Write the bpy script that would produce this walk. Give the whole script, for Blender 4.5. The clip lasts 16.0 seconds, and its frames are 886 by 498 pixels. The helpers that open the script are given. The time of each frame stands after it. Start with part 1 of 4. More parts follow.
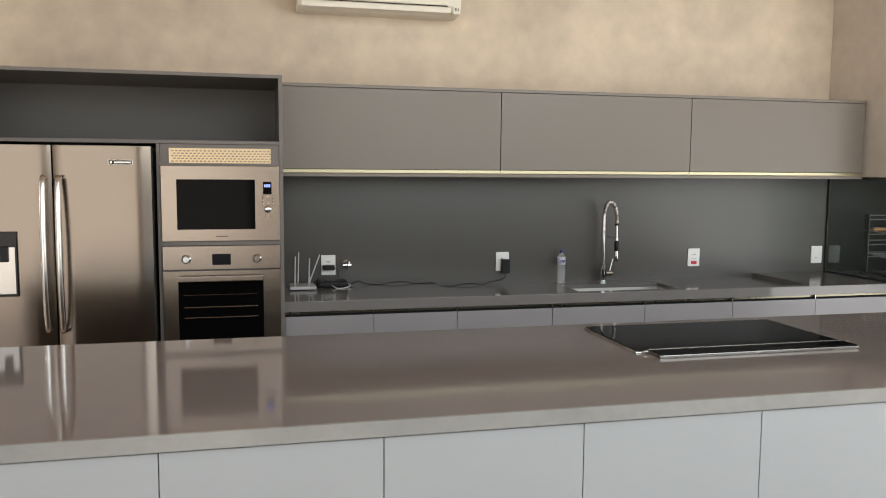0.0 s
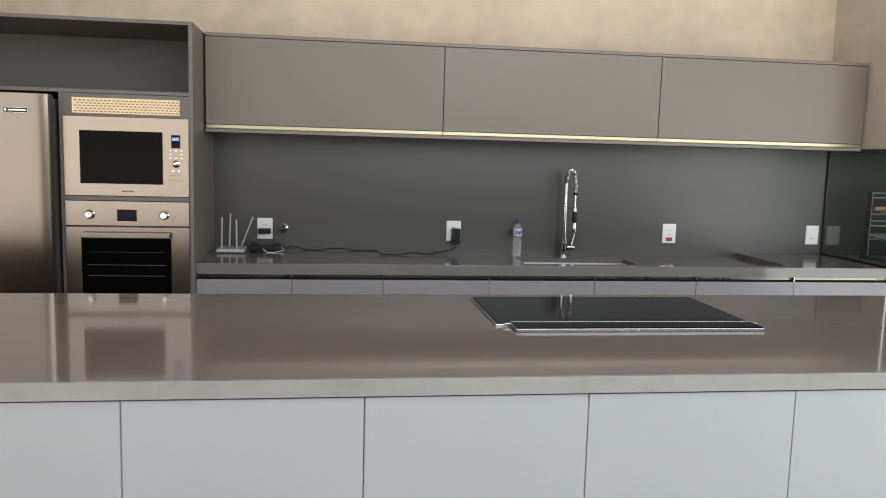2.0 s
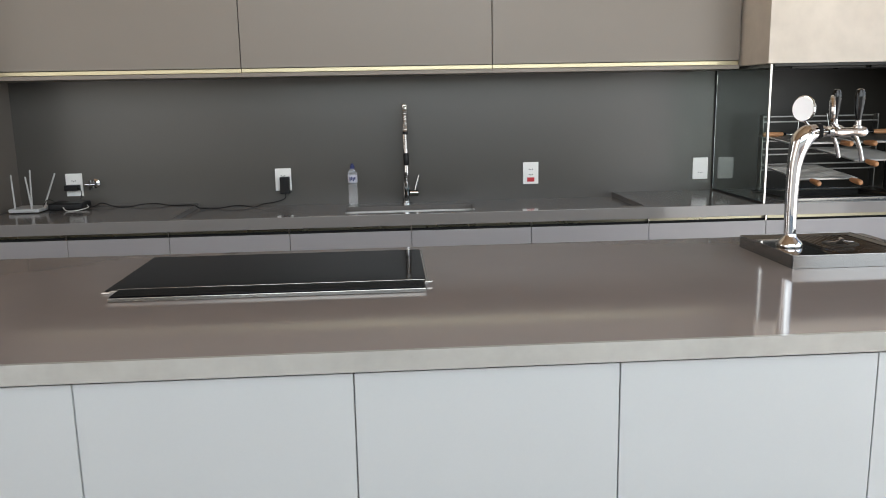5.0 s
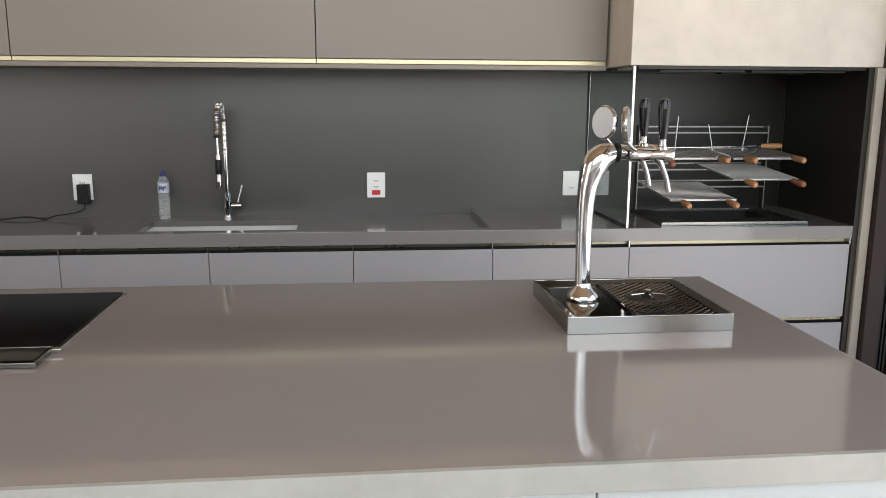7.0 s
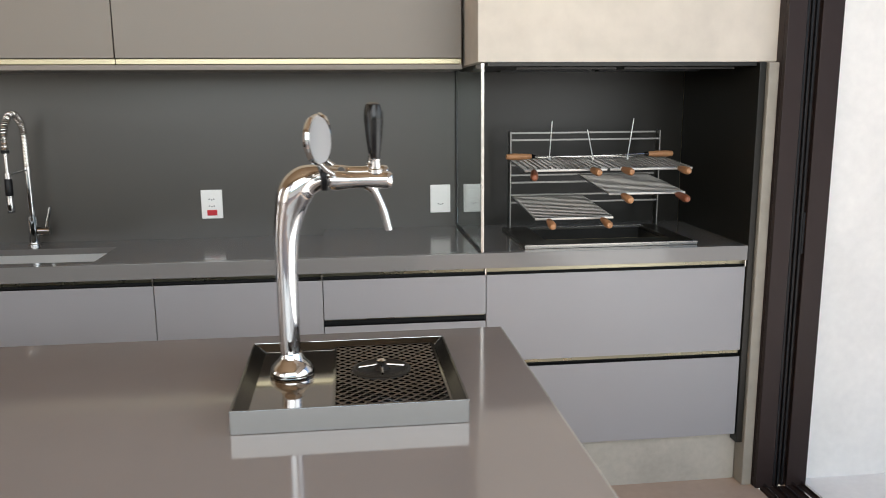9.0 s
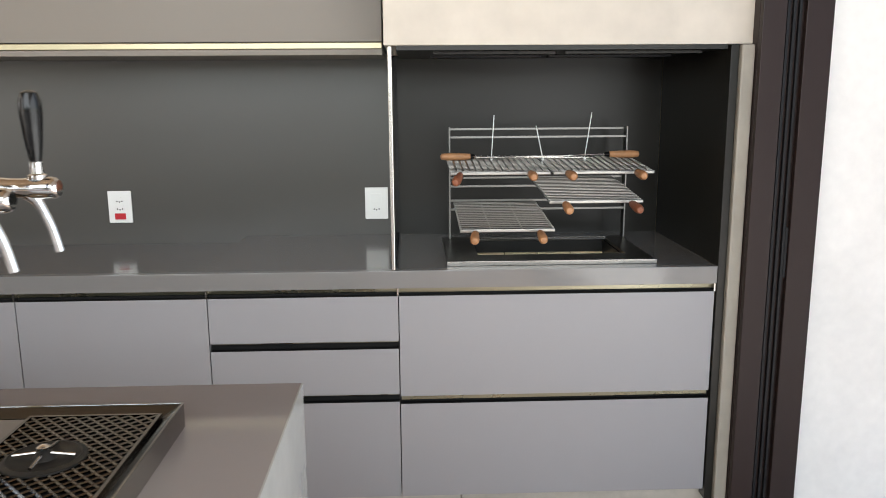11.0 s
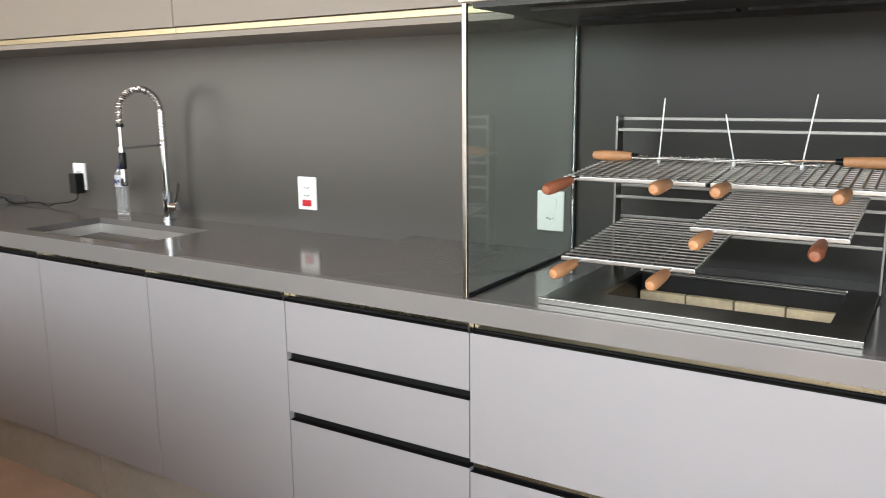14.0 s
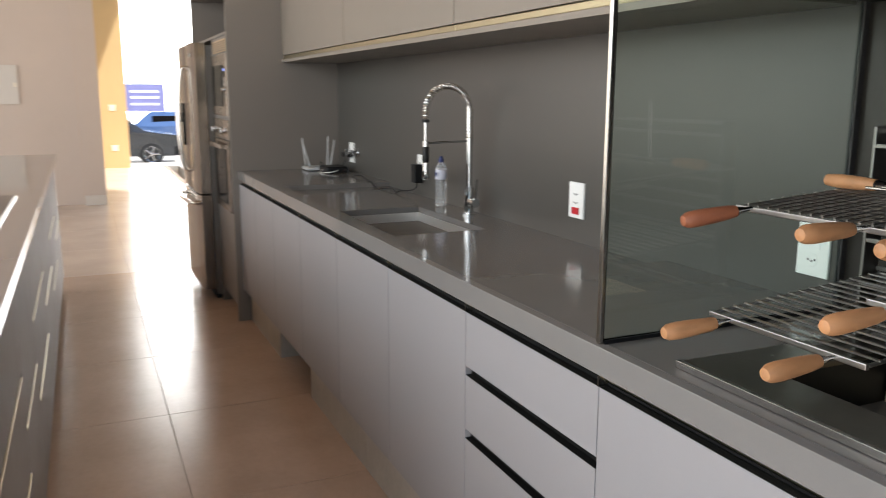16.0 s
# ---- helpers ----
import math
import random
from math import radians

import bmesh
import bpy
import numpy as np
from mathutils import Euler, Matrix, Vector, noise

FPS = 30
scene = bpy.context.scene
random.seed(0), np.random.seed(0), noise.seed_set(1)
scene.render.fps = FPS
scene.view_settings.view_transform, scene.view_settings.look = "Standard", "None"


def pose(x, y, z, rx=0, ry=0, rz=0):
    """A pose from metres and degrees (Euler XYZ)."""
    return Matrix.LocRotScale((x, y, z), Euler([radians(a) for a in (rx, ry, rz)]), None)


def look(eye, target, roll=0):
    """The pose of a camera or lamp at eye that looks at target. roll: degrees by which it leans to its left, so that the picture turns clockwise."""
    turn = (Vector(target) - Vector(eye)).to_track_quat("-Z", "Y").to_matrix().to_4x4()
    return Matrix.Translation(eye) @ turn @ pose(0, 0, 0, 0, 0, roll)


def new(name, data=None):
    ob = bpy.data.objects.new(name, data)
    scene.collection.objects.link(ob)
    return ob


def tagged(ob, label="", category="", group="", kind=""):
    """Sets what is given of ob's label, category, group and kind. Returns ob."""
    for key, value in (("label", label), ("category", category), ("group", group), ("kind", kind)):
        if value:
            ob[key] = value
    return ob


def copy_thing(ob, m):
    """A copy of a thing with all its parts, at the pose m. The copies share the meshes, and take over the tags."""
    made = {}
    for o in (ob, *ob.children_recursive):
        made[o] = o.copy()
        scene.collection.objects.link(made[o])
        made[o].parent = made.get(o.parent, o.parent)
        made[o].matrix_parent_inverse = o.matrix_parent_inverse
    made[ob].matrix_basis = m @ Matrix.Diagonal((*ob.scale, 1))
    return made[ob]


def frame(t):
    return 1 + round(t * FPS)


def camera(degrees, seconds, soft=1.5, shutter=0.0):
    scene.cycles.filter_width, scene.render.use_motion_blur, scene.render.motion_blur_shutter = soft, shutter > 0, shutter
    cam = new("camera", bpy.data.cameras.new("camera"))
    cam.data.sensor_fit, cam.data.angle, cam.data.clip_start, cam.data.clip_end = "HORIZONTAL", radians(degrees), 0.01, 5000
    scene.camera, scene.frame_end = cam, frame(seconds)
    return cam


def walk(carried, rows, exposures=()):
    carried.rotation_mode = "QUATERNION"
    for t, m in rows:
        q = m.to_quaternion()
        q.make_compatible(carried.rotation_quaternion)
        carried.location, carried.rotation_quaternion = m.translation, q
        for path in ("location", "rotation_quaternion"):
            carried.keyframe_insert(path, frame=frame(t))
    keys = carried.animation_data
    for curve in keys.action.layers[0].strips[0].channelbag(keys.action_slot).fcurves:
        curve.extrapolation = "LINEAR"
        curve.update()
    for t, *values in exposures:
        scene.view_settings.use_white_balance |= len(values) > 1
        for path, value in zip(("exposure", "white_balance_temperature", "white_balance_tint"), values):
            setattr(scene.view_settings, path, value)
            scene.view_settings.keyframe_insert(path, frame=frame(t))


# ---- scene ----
cam = camera(58.0, 16.0, soft=0.9, shutter=0.3)
PATH = [
    (0, (-0.154, -5.034, 1.703), (0.306, -3.097, 1.509), 0.4),
    (0.5, (-0.002, -4.985, 1.725), (0.432, -3.038, 1.589), -0.6),
    (1, (0.235, -4.976, 1.706), (0.577, -3.009, 1.583), -0.2),
    (1.5, (0.479, -4.967, 1.639), (0.763, -2.997, 1.443), 1.1),
    (2, (0.687, -4.885, 1.594), (0.967, -2.919, 1.353), 1.6),
    (2.5, (0.895, -4.838, 1.557), (1.187, -2.876, 1.296), 0.7),
    (3, (1.164, -4.826, 1.546), (1.463, -2.87, 1.253), 0.7),
    (5.5, (2.217, -4.411, 1.547), (2.323, -2.449, 1.171), -1.3),
    (6, (2.385, -4.248, 1.568), (2.569, -2.292, 1.191), -2.3),
    (6.5, (2.581, -4.109, 1.556), (2.811, -2.157, 1.189), -1.8),
    (7, (2.774, -3.995, 1.556), (2.977, -2.041, 1.177), 0.3),
    (7.5, (2.907, -3.84, 1.549), (3.099, -1.888, 1.157), 0.9),
    (8, (3.036, -3.689, 1.556), (3.262, -1.738, 1.176), -0.4),
    (8.5, (3.209, -3.6, 1.555), (3.461, -1.651, 1.188), -0.9),
    (9, (3.432, -3.54, 1.557), (3.667, -1.588, 1.186), -0.4),
    (9.5, (3.572, -3.43, 1.546), (3.779, -1.477, 1.167), 0.1),
    (12, (4.349, -2.919, 1.544), (4.122, -0.97, 1.155), -0.5),
    (12.5, (4.532, -2.775, 1.521), (4.06, -0.875, 1.113), -0.2),
    (13, (4.633, -2.607, 1.488), (3.947, -0.777, 1.06), -0.4),
    (13.5, (4.711, -2.406, 1.495), (3.897, -0.627, 1.082), -0.8),
    (14, (4.88, -2.284, 1.48), (3.838, -0.62, 1.097), -0.5),
    (14.5, (5.059, -2.152, 1.473), (3.811, -0.643, 1.067), -0.2),
    (15, (5.078, -1.944, 1.47), (3.744, -0.514, 1.048), 0.8),
    (15.5, (5.102, -1.762, 1.477), (3.524, -0.6, 1.077), 0.5),
    (16, (5.181, -1.561, 1.473), (3.39, -0.757, 1.093), 0.2),
]
walk(cam, [(t, look(eye, target, roll)) for t, eye, target, roll in PATH], exposures=((0, 0.0, 6500, 10), (1.5, 0.04, 6420, 10), (3, 0.13, 6300, 10), (5.5, 0.13, 6340, 10), (6, 0.14, 6320, 10), (7, 0.18, 6420, 10), (8.5, 0.22, 6430, 10), (9, 0.19, 6440, 10), (9.5, 0.26, 6440, 10), (12, 0.48, 6450, 10), (12.6, 0.68, 6450, 10), (13.5, 0.85, 6500, 10), (14, 1.0, 6500, 10), (14.5, 1.0, 6500, 10), (15, 1.27, 6500, 10), (15.5, 1.0, 6500, 10), (16, 0.6, 6500, 10)))

# ---- world and light ----
world = bpy.data.worlds.new("sky")
scene.world = world
world.use_nodes = True
wn = world.node_tree
sky = wn.nodes.new("ShaderNodeTexSky")
sky.sky_type, sky.sun_disc = "NISHITA", False
sky.sun_elevation, sky.sun_rotation = radians(60), radians(45)
wn.links.new(sky.outputs[0], wn.nodes["Background"].inputs[0])
wn.nodes["Background"].inputs[1].default_value = 0.15
scene.view_settings.exposure = 0.0


def lamp_area(name, eye, target, wide, high, power, colour):
    data = bpy.data.lights.new(name, "AREA")
    data.shape, data.size, data.size_y, data.energy, data.color = "RECTANGLE", wide, high, power, colour
    ob = new(name, data)
    ob.matrix_world = look(eye, target)
    return ob


sun_data = bpy.data.lights.new("sun", "SUN")
sun_data.energy, sun_data.angle, sun_data.color = 4.5, radians(0.6), (1.0, 0.95, 0.87)
new("sun", sun_data).matrix_world = look((35.4, 35.4, 86.6), (0, 0, 0))
SOUTH = lamp_area("south_daylight", (3.1, -6.45, 3.2), (3.1, 0, 1.7), 5.0, 2.4, 176, (0.94, 0.975, 0.96))
SOUTHWEST = lamp_area("southwest_daylight", (-3.3, -6.45, 2.1), (-3.3, 0, 1.8), 6.2, 4.0, 98, (1.0, 0.90, 0.78))
EAST = lamp_area("east_daylight", (5.32, -4.2, 1.36), (0, -4.2, 1.36), 3.8, 2.45, 78, (0.965, 0.98, 0.96))


# ---- materials ----
def mat(name, colour, rough=0.5, metal=0.0, vary=0.12, scale=3.0, fine=60.0, bump=0.0, rvary=0.1, stretch=(1, 1, 1), coat=0.0, per_piece=0.0, gloss=0.5):
    """A surface with broad stains and fine grain in colour, gloss and relief."""
    m = bpy.data.materials.new(name)
    m.use_nodes = True
    nt = m.node_tree
    n, l = nt.nodes, nt.links
    b = n["Principled BSDF"]
    tc = n.new("ShaderNodeTexCoord")
    geo = n.new("ShaderNodeNewGeometry")
    mp = n.new("ShaderNodeMapping")
    mp.inputs["Scale"].default_value = stretch
    l.new(geo.outputs["Position"], mp.inputs[0])
    big, small = n.new("ShaderNodeTexNoise"), n.new("ShaderNodeTexNoise")
    big.inputs["Scale"].default_value, big.inputs["Detail"].default_value, big.inputs["Roughness"].default_value = scale, 6, 0.62
    small.inputs["Scale"].default_value, small.inputs["Detail"].default_value = fine, 3
    l.new(mp.outputs[0], big.inputs[0])
    l.new(mp.outputs[0], small.inputs[0])
    mix = n.new("ShaderNodeMath")
    mix.operation = "MULTIPLY_ADD"
    mix.inputs[1].default_value = 0.35
    l.new(small.outputs[0], mix.inputs[0])
    l.new(big.outputs[0], mix.inputs[2])
    last = mix.outputs[0]
    if per_piece:
        info = n.new("ShaderNodeObjectInfo")
        add = n.new("ShaderNodeMath")
        add.operation = "MULTIPLY_ADD"
        add.inputs[1].default_value = per_piece
        l.new(info.outputs["Random"], add.inputs[0])
        l.new(last, add.inputs[2])
        last = add.outputs[0]
    ramp = n.new("ShaderNodeMapRange")
    ramp.inputs[1].default_value, ramp.inputs[2].default_value = 0.35, 1.0
    ramp.inputs[3].default_value, ramp.inputs[4].default_value = 1 - vary, 1 + vary
    l.new(last, ramp.inputs[0])
    mul = n.new("ShaderNodeVectorMath")
    mul.operation = "SCALE"
    mul.inputs[0].default_value = colour
    l.new(ramp.outputs[0], mul.inputs["Scale"])
    l.new(mul.outputs[0], b.inputs["Base Color"])
    rr = n.new("ShaderNodeMapRange")
    rr.inputs[1].default_value, rr.inputs[2].default_value = 0.3, 0.7
    rr.inputs[3].default_value, rr.inputs[4].default_value = max(0.0, rough * (1 - rvary)), min(1.0, rough * (1 + rvary))
    l.new(big.outputs[0], rr.inputs[0])
    l.new(rr.outputs[0], b.inputs["Roughness"])
    b.inputs["Metallic"].default_value = metal
    b.inputs["Coat Weight"].default_value = coat
    b.inputs["Specular IOR Level"].default_value = gloss
    b.inputs["Coat Roughness"].default_value = 0.06
    if bump:
        bp = n.new("ShaderNodeBump")
        bp.inputs["Strength"].default_value, bp.inputs["Distance"].default_value = bump, 0.004
        l.new(mix.outputs[0], bp.inputs["Height"])
        l.new(bp.outputs[0], b.inputs["Normal"])
    return m


def clear(name, colour, rough=0.0, ior=1.5, through_light=1.0):
    m = bpy.data.materials.new(name)
    m.use_nodes = True
    b = m.node_tree.nodes["Principled BSDF"]
    b.inputs["Base Color"].default_value = (*colour, 1)
    b.inputs["Roughness"].default_value, b.inputs["Transmission Weight"].default_value, b.inputs["IOR"].default_value = rough, through_light, ior
    return m


def glow(name, colour, strength):
    m = bpy.data.materials.new(name)
    m.use_nodes = True
    b = m.node_tree.nodes["Principled BSDF"]
    b.inputs["Base Color"].default_value = (*colour, 1)
    b.inputs["Emission Color"].default_value, b.inputs["Emission Strength"].default_value = (*colour, 1), strength
    return m


PLASTER = mat("burnt_cement_plaster", (0.62, 0.52, 0.40), 0.75, vary=0.36, scale=1.05, fine=7, bump=0.12)
HOODPLASTER = mat("light_cement_plaster", (0.62, 0.56, 0.48), 0.72, vary=0.18, scale=1.6, fine=14, bump=0.1)
GREYWALL = mat("grey_painted_wall", (0.56, 0.49, 0.44), 0.7, vary=0.06, scale=1.2, bump=0.05)
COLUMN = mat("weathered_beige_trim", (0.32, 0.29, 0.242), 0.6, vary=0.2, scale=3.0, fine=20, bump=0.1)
BEIGE = mat("beige_painted_wall", (0.62, 0.44, 0.22), 0.7, vary=0.06, scale=1.5, bump=0.05)
WHITEWALL = mat("white_exterior_render", (0.88, 0.84, 0.79), 0.8, vary=0.10, scale=2.2, fine=30, bump=0.15)
CEIL = mat("warm_ceiling", (0.42, 0.29, 0.18), 0.6, vary=0.1)
LACQUER = mat("satin_grey_lacquer", (0.306, 0.297, 0.304), 0.36, vary=0.03, scale=2.0, fine=220, bump=0.012)
# Cabinet lacquer lightened to put the window light on the island into its colour.
ISLANDLAC = mat("satin_window_lit_lacquer", (0.395, 0.422, 0.430), 0.36, vary=0.03, scale=2.0, fine=220, bump=0.012)
RIMSTEEL = mat("heat_stained_steel", (0.16, 0.143, 0.122), 0.32, 1.0, vary=0.12, scale=6, rvary=0.2)
UPPERLAC = mat("satin_taupe_lacquer", (0.212, 0.183, 0.153), 0.42, vary=0.03, scale=2.0, fine=220, bump=0.015)
CARCASS = mat("grey_melamine", (0.10, 0.092, 0.084), 0.5, vary=0.05)
# Same stone as QUARTZ, top darkened to paint niche shade and dark reflections.
TOPQUARTZ = mat("shade_darkened_quartz_top", (0.150, 0.142, 0.135), 0.14, vary=0.06, scale=2.5, fine=400, rvary=0.15, gloss=0.5)
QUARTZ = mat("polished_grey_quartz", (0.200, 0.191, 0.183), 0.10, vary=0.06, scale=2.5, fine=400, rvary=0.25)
ISLANDTOP = mat("polished_taupe_quartz", (0.222, 0.199, 0.190), 0.075, vary=0.06, scale=2.5, fine=400, rvary=0.25)
SPLASH = mat("dark_grey_splashback", (0.076, 0.071, 0.064), 0.30, vary=0.03, scale=1.1, fine=200, rvary=0.0, gloss=0.5)
# Splashback stone with the niche's shade and dark reflections put into its colour.
NICHE = mat("shade_darkened_stone", (0.0158, 0.0142, 0.0112), 0.30, vary=0.03, scale=1.1, fine=200, rvary=0.0, gloss=0.32)
TILE = mat("brown_porcelain_tile", (0.46, 0.345, 0.27), 0.22, vary=0.13, scale=2.6, fine=35, bump=0.03, rvary=0.12, per_piece=0.12)
PALETILE = mat("pale_porcelain_tile", (0.56, 0.48, 0.42), 0.24, vary=0.10, scale=2.0, fine=35, bump=0.02, rvary=0.1, per_piece=0.1)
PANELWHITE = mat("off_white_panel", (0.60, 0.58, 0.55), 0.5, vary=0.03)
GROUT = mat("brown_grout", (0.30, 0.225, 0.175), 0.85)
PLINTH = mat("grey_porcelain_plinth", (0.42, 0.388, 0.335), 0.5, vary=0.22, scale=4, fine=40, per_piece=0.1)
STEEL = mat("brushed_stainless", (0.25, 0.209, 0.174), 0.20, 1.0, vary=0.02, scale=2, fine=90, stretch=(30, 30, 0.6), rvary=0.06)
OVENSTEEL = mat("warm_brushed_stainless", (0.34, 0.285, 0.238), 0.25, 1.0, vary=0.05, scale=2, fine=90, stretch=(0.6, 30, 30), rvary=0.08)
LIPSTEEL = mat("scuffed_stainless", (0.28, 0.266, 0.245), 0.24, 1.0, vary=0.10, scale=5, fine=120, stretch=(0.6, 8, 8), rvary=0.2)
TRAYSTEEL = mat("polished_tray_steel", (0.32, 0.316, 0.305), 0.11, 1.0, vary=0.06, scale=4, rvary=0.3)
# Island quartz lightened and mottled to paint daylight reflected in its vertical faces.
EDGEQUARTZ = mat("lightened_quartz_edge", (0.315, 0.318, 0.300), 0.10, vary=0.16, scale=3.5, fine=30, rvary=0.2)
STEELH = mat("brushed_stainless_flat", (0.56, 0.53, 0.49), 0.24, 1.0, vary=0.05, scale=2, fine=90, stretch=(0.6, 30, 30), rvary=0.08)
WIRESTEEL = mat("bright_stainless_wire", (0.35, 0.337, 0.315), 0.36, 1.0, vary=0.03, scale=5, rvary=0.0)
GRATESTEEL = mat("dull_stainless_bar", (0.21, 0.205, 0.192), 0.36, 1.0, vary=0.03, scale=5, rvary=0.0)
CHROME = mat("polished_chrome", (0.60, 0.60, 0.595), 0.05, 1.0, vary=0.02)
MIRRORSTEEL = mat("mirror_stainless", (0.55, 0.54, 0.52), 0.07, 1.0, vary=0.03)
DARKMIRROR = mat("dark_mirror_steel", (0.30, 0.285, 0.27), 0.07, 1.0, vary=0.05)
PLATESTEEL = mat("mirror_polished_plate", (0.42, 0.40, 0.38), 0.045, 1.0, vary=0.02)
# Tray steel darkened to paint the brown-black reflection on its inner slopes.
SLOPESTEEL = mat("reflection_darkened_slope", (0.06, 0.054, 0.048), 0.10, 1.0, vary=0.05)
MESHSTEEL = mat("dark_punched_steel", (0.13, 0.13, 0.13), 0.13, 1.0, vary=0.05)
MEDAL = mat("brushed_medal_steel", (0.74, 0.75, 0.76), 0.36, 1.0, vary=0.03, scale=8, fine=300)
TALLLAC = mat("satin_dark_taupe_lacquer", (0.175, 0.154, 0.136), 0.45, vary=0.03, scale=2.0, fine=220, bump=0.015)
HANDLE = mat("satin_bar_steel", (0.80, 0.77, 0.73), 0.22, 1.0, vary=0.03)
BRASS = mat("brass_coloured_mesh", (0.60, 0.46, 0.29), 0.35, 1.0, vary=0.05)
SINKSTEEL = mat("satin_sink_steel", (0.74, 0.725, 0.70), 0.40, 1.0, vary=0.05)
GOLD = mat("champagne_aluminium_profile", (0.44, 0.39, 0.26), 0.33, 1.0, vary=0.04)
PROFILE = mat("bronze_anodised_profile", (0.23, 0.215, 0.155), 0.28, 1.0, vary=0.05)
# Near-black that stands for the shade inside gaps and slots.
DARKGAP = mat("recess_shade_black", (0.008, 0.008, 0.008), 0.55, vary=0.1, gloss=0.15)
BLACKGLASS = mat("black_ceramic_glass", (0.004, 0.004, 0.005), 0.06, vary=0.05, gloss=0.12)
OVENGLASS = mat("black_oven_glass", (0.003, 0.003, 0.003), 0.07, vary=0.05, gloss=0.07)
GREYP = mat("grey_plastic", (0.50, 0.50, 0.50), 0.4, vary=0.06)
BLACK = mat("black_plastic", (0.009, 0.009, 0.010), 0.40, vary=0.1, gloss=0.25)
BLACKGLOSS = mat("glossy_black_plastic", (0.006, 0.006, 0.006), 0.10, vary=0.05, gloss=0.3)
WHITEP = mat("white_plastic", (0.88, 0.88, 0.86), 0.35, vary=0.02)
CREAMP = mat("cream_plastic", (0.86, 0.80, 0.67), 0.4, vary=0.03)
RED = mat("red_plastic", (0.55, 0.02, 0.03), 0.35, vary=0.05)
WOOD = mat("turned_light_wood", (0.385, 0.188, 0.083), 0.5, vary=0.3, scale=14, fine=120, bump=0.1, stretch=(1, 0.25, 1), per_piece=0.3)
WOODDARK = mat("turned_reddish_wood", (0.25, 0.085, 0.04), 0.5, vary=0.25, scale=14, fine=120, bump=0.1, stretch=(1, 0.25, 1))
BRICK = mat("cream_firebrick", (0.72, 0.59, 0.38), 0.85, vary=0.35, scale=9, fine=60, bump=0.3, per_piece=0.2)
SOOT = mat("dark_firebox_steel", (0.025, 0.024, 0.022), 0.4, 0.6, vary=0.2)
BROWNALU = mat("dark_brown_aluminium", (0.027, 0.0165, 0.0145), 0.42, vary=0.1, gloss=0.25)
GLASS = clear("green_tinted_glass", (0.80, 0.91, 0.87))
CLEARPLASTIC = clear("clear_plastic", (0.90, 0.92, 0.94), 0.05, 1.4, 0.88)
BLUECAP = mat("dark_blue_plastic", (0.02, 0.03, 0.13), 0.4)
LABELBLUE = mat("pale_lavender_label", (0.56, 0.57, 0.66), 0.4)
DISPLAY = glow("blue_led_digits", (0.25, 0.35, 1.0), 1.2)
ASPHALT = mat("pale_concrete_ground", (0.42, 0.40, 0.37), 0.9, vary=0.2, scale=0.6, fine=8, bump=0.1)
CARBLACK = mat("dark_car_paint", (0.02, 0.022, 0.025), 0.25, vary=0.05, coat=1.0)
CARBLUE = mat("blue_car_paint", (0.07, 0.14, 0.32), 0.3, vary=0.05, coat=1.0)
RUBBER = mat("tyre_rubber", (0.02, 0.02, 0.02), 0.8)
TRUCKBLUE = mat("violet_blue_panel", (0.22, 0.22, 0.45), 0.5)


# ---- building helpers ----
ORIGIN = {}


def thing(name, x, y, z, label, category, group="", kind=""):
    ob = new(name)
    ob.empty_display_size = 0.05
    ob.location = (x, y, z)
    ORIGIN[ob.name] = Vector((x, y, z))
    return tagged(ob, label, category, group, kind)


def part(name, bm, material, parent=None, label="", smooth=False):
    """One mesh object from a bmesh in world coordinates, under a thing or a part."""
    me = bpy.data.meshes.new(name)
    if parent is not None:
        bmesh.ops.translate(bm, vec=-ORIGIN[parent.name], verts=bm.verts)
    for f in bm.faces:
        f.smooth = smooth
    bm.to_mesh(me)
    bm.free()
    me.materials.append(material)
    if smooth:
        me.set_sharp_from_angle(angle=radians(40))
    ob = new(name, me)
    if parent is not None:
        ob.parent = parent
        ORIGIN[ob.name] = ORIGIN[parent.name]
    if label:
        ob["label"] = label
    return ob


def setting(name, bm, material, label, category):
    ob = part(name, bm, material)
    ORIGIN[ob.name] = Vector((0, 0, 0))
    return tagged(ob, label, category, kind="structure")


def block(x0, y0, z0, x1, y1, z1, bevel=0.0, bm=None, segments=2):
    bm = bm or bmesh.new()
    m = Matrix.Translation(((x0 + x1) / 2, (y0 + y1) / 2, (z0 + z1) / 2)) @ Matrix.Diagonal((x1 - x0, y1 - y0, z1 - z0, 1))
    made = bmesh.ops.create_cube(bm, size=1, matrix=m)["verts"]
    if bevel:
        edges = list({e for v in made for e in v.link_edges})
        bmesh.ops.bevel(bm, geom=edges, offset=bevel, segments=segments, affect="EDGES", profile=0.6)
    return bm


def rod(p0, p1, r0, r1=None, segments=20, bm=None):
    bm = bm or bmesh.new()
    a, b = Vector(p0), Vector(p1)
    q = (b - a).to_track_quat("Z", "Y").to_matrix().to_4x4()
    bmesh.ops.create_cone(bm, cap_ends=True, segments=segments, radius1=r0, radius2=r0 if r1 is None else r1, depth=(b - a).length, matrix=Matrix.Translation((a + b) / 2) @ q)
    return bm


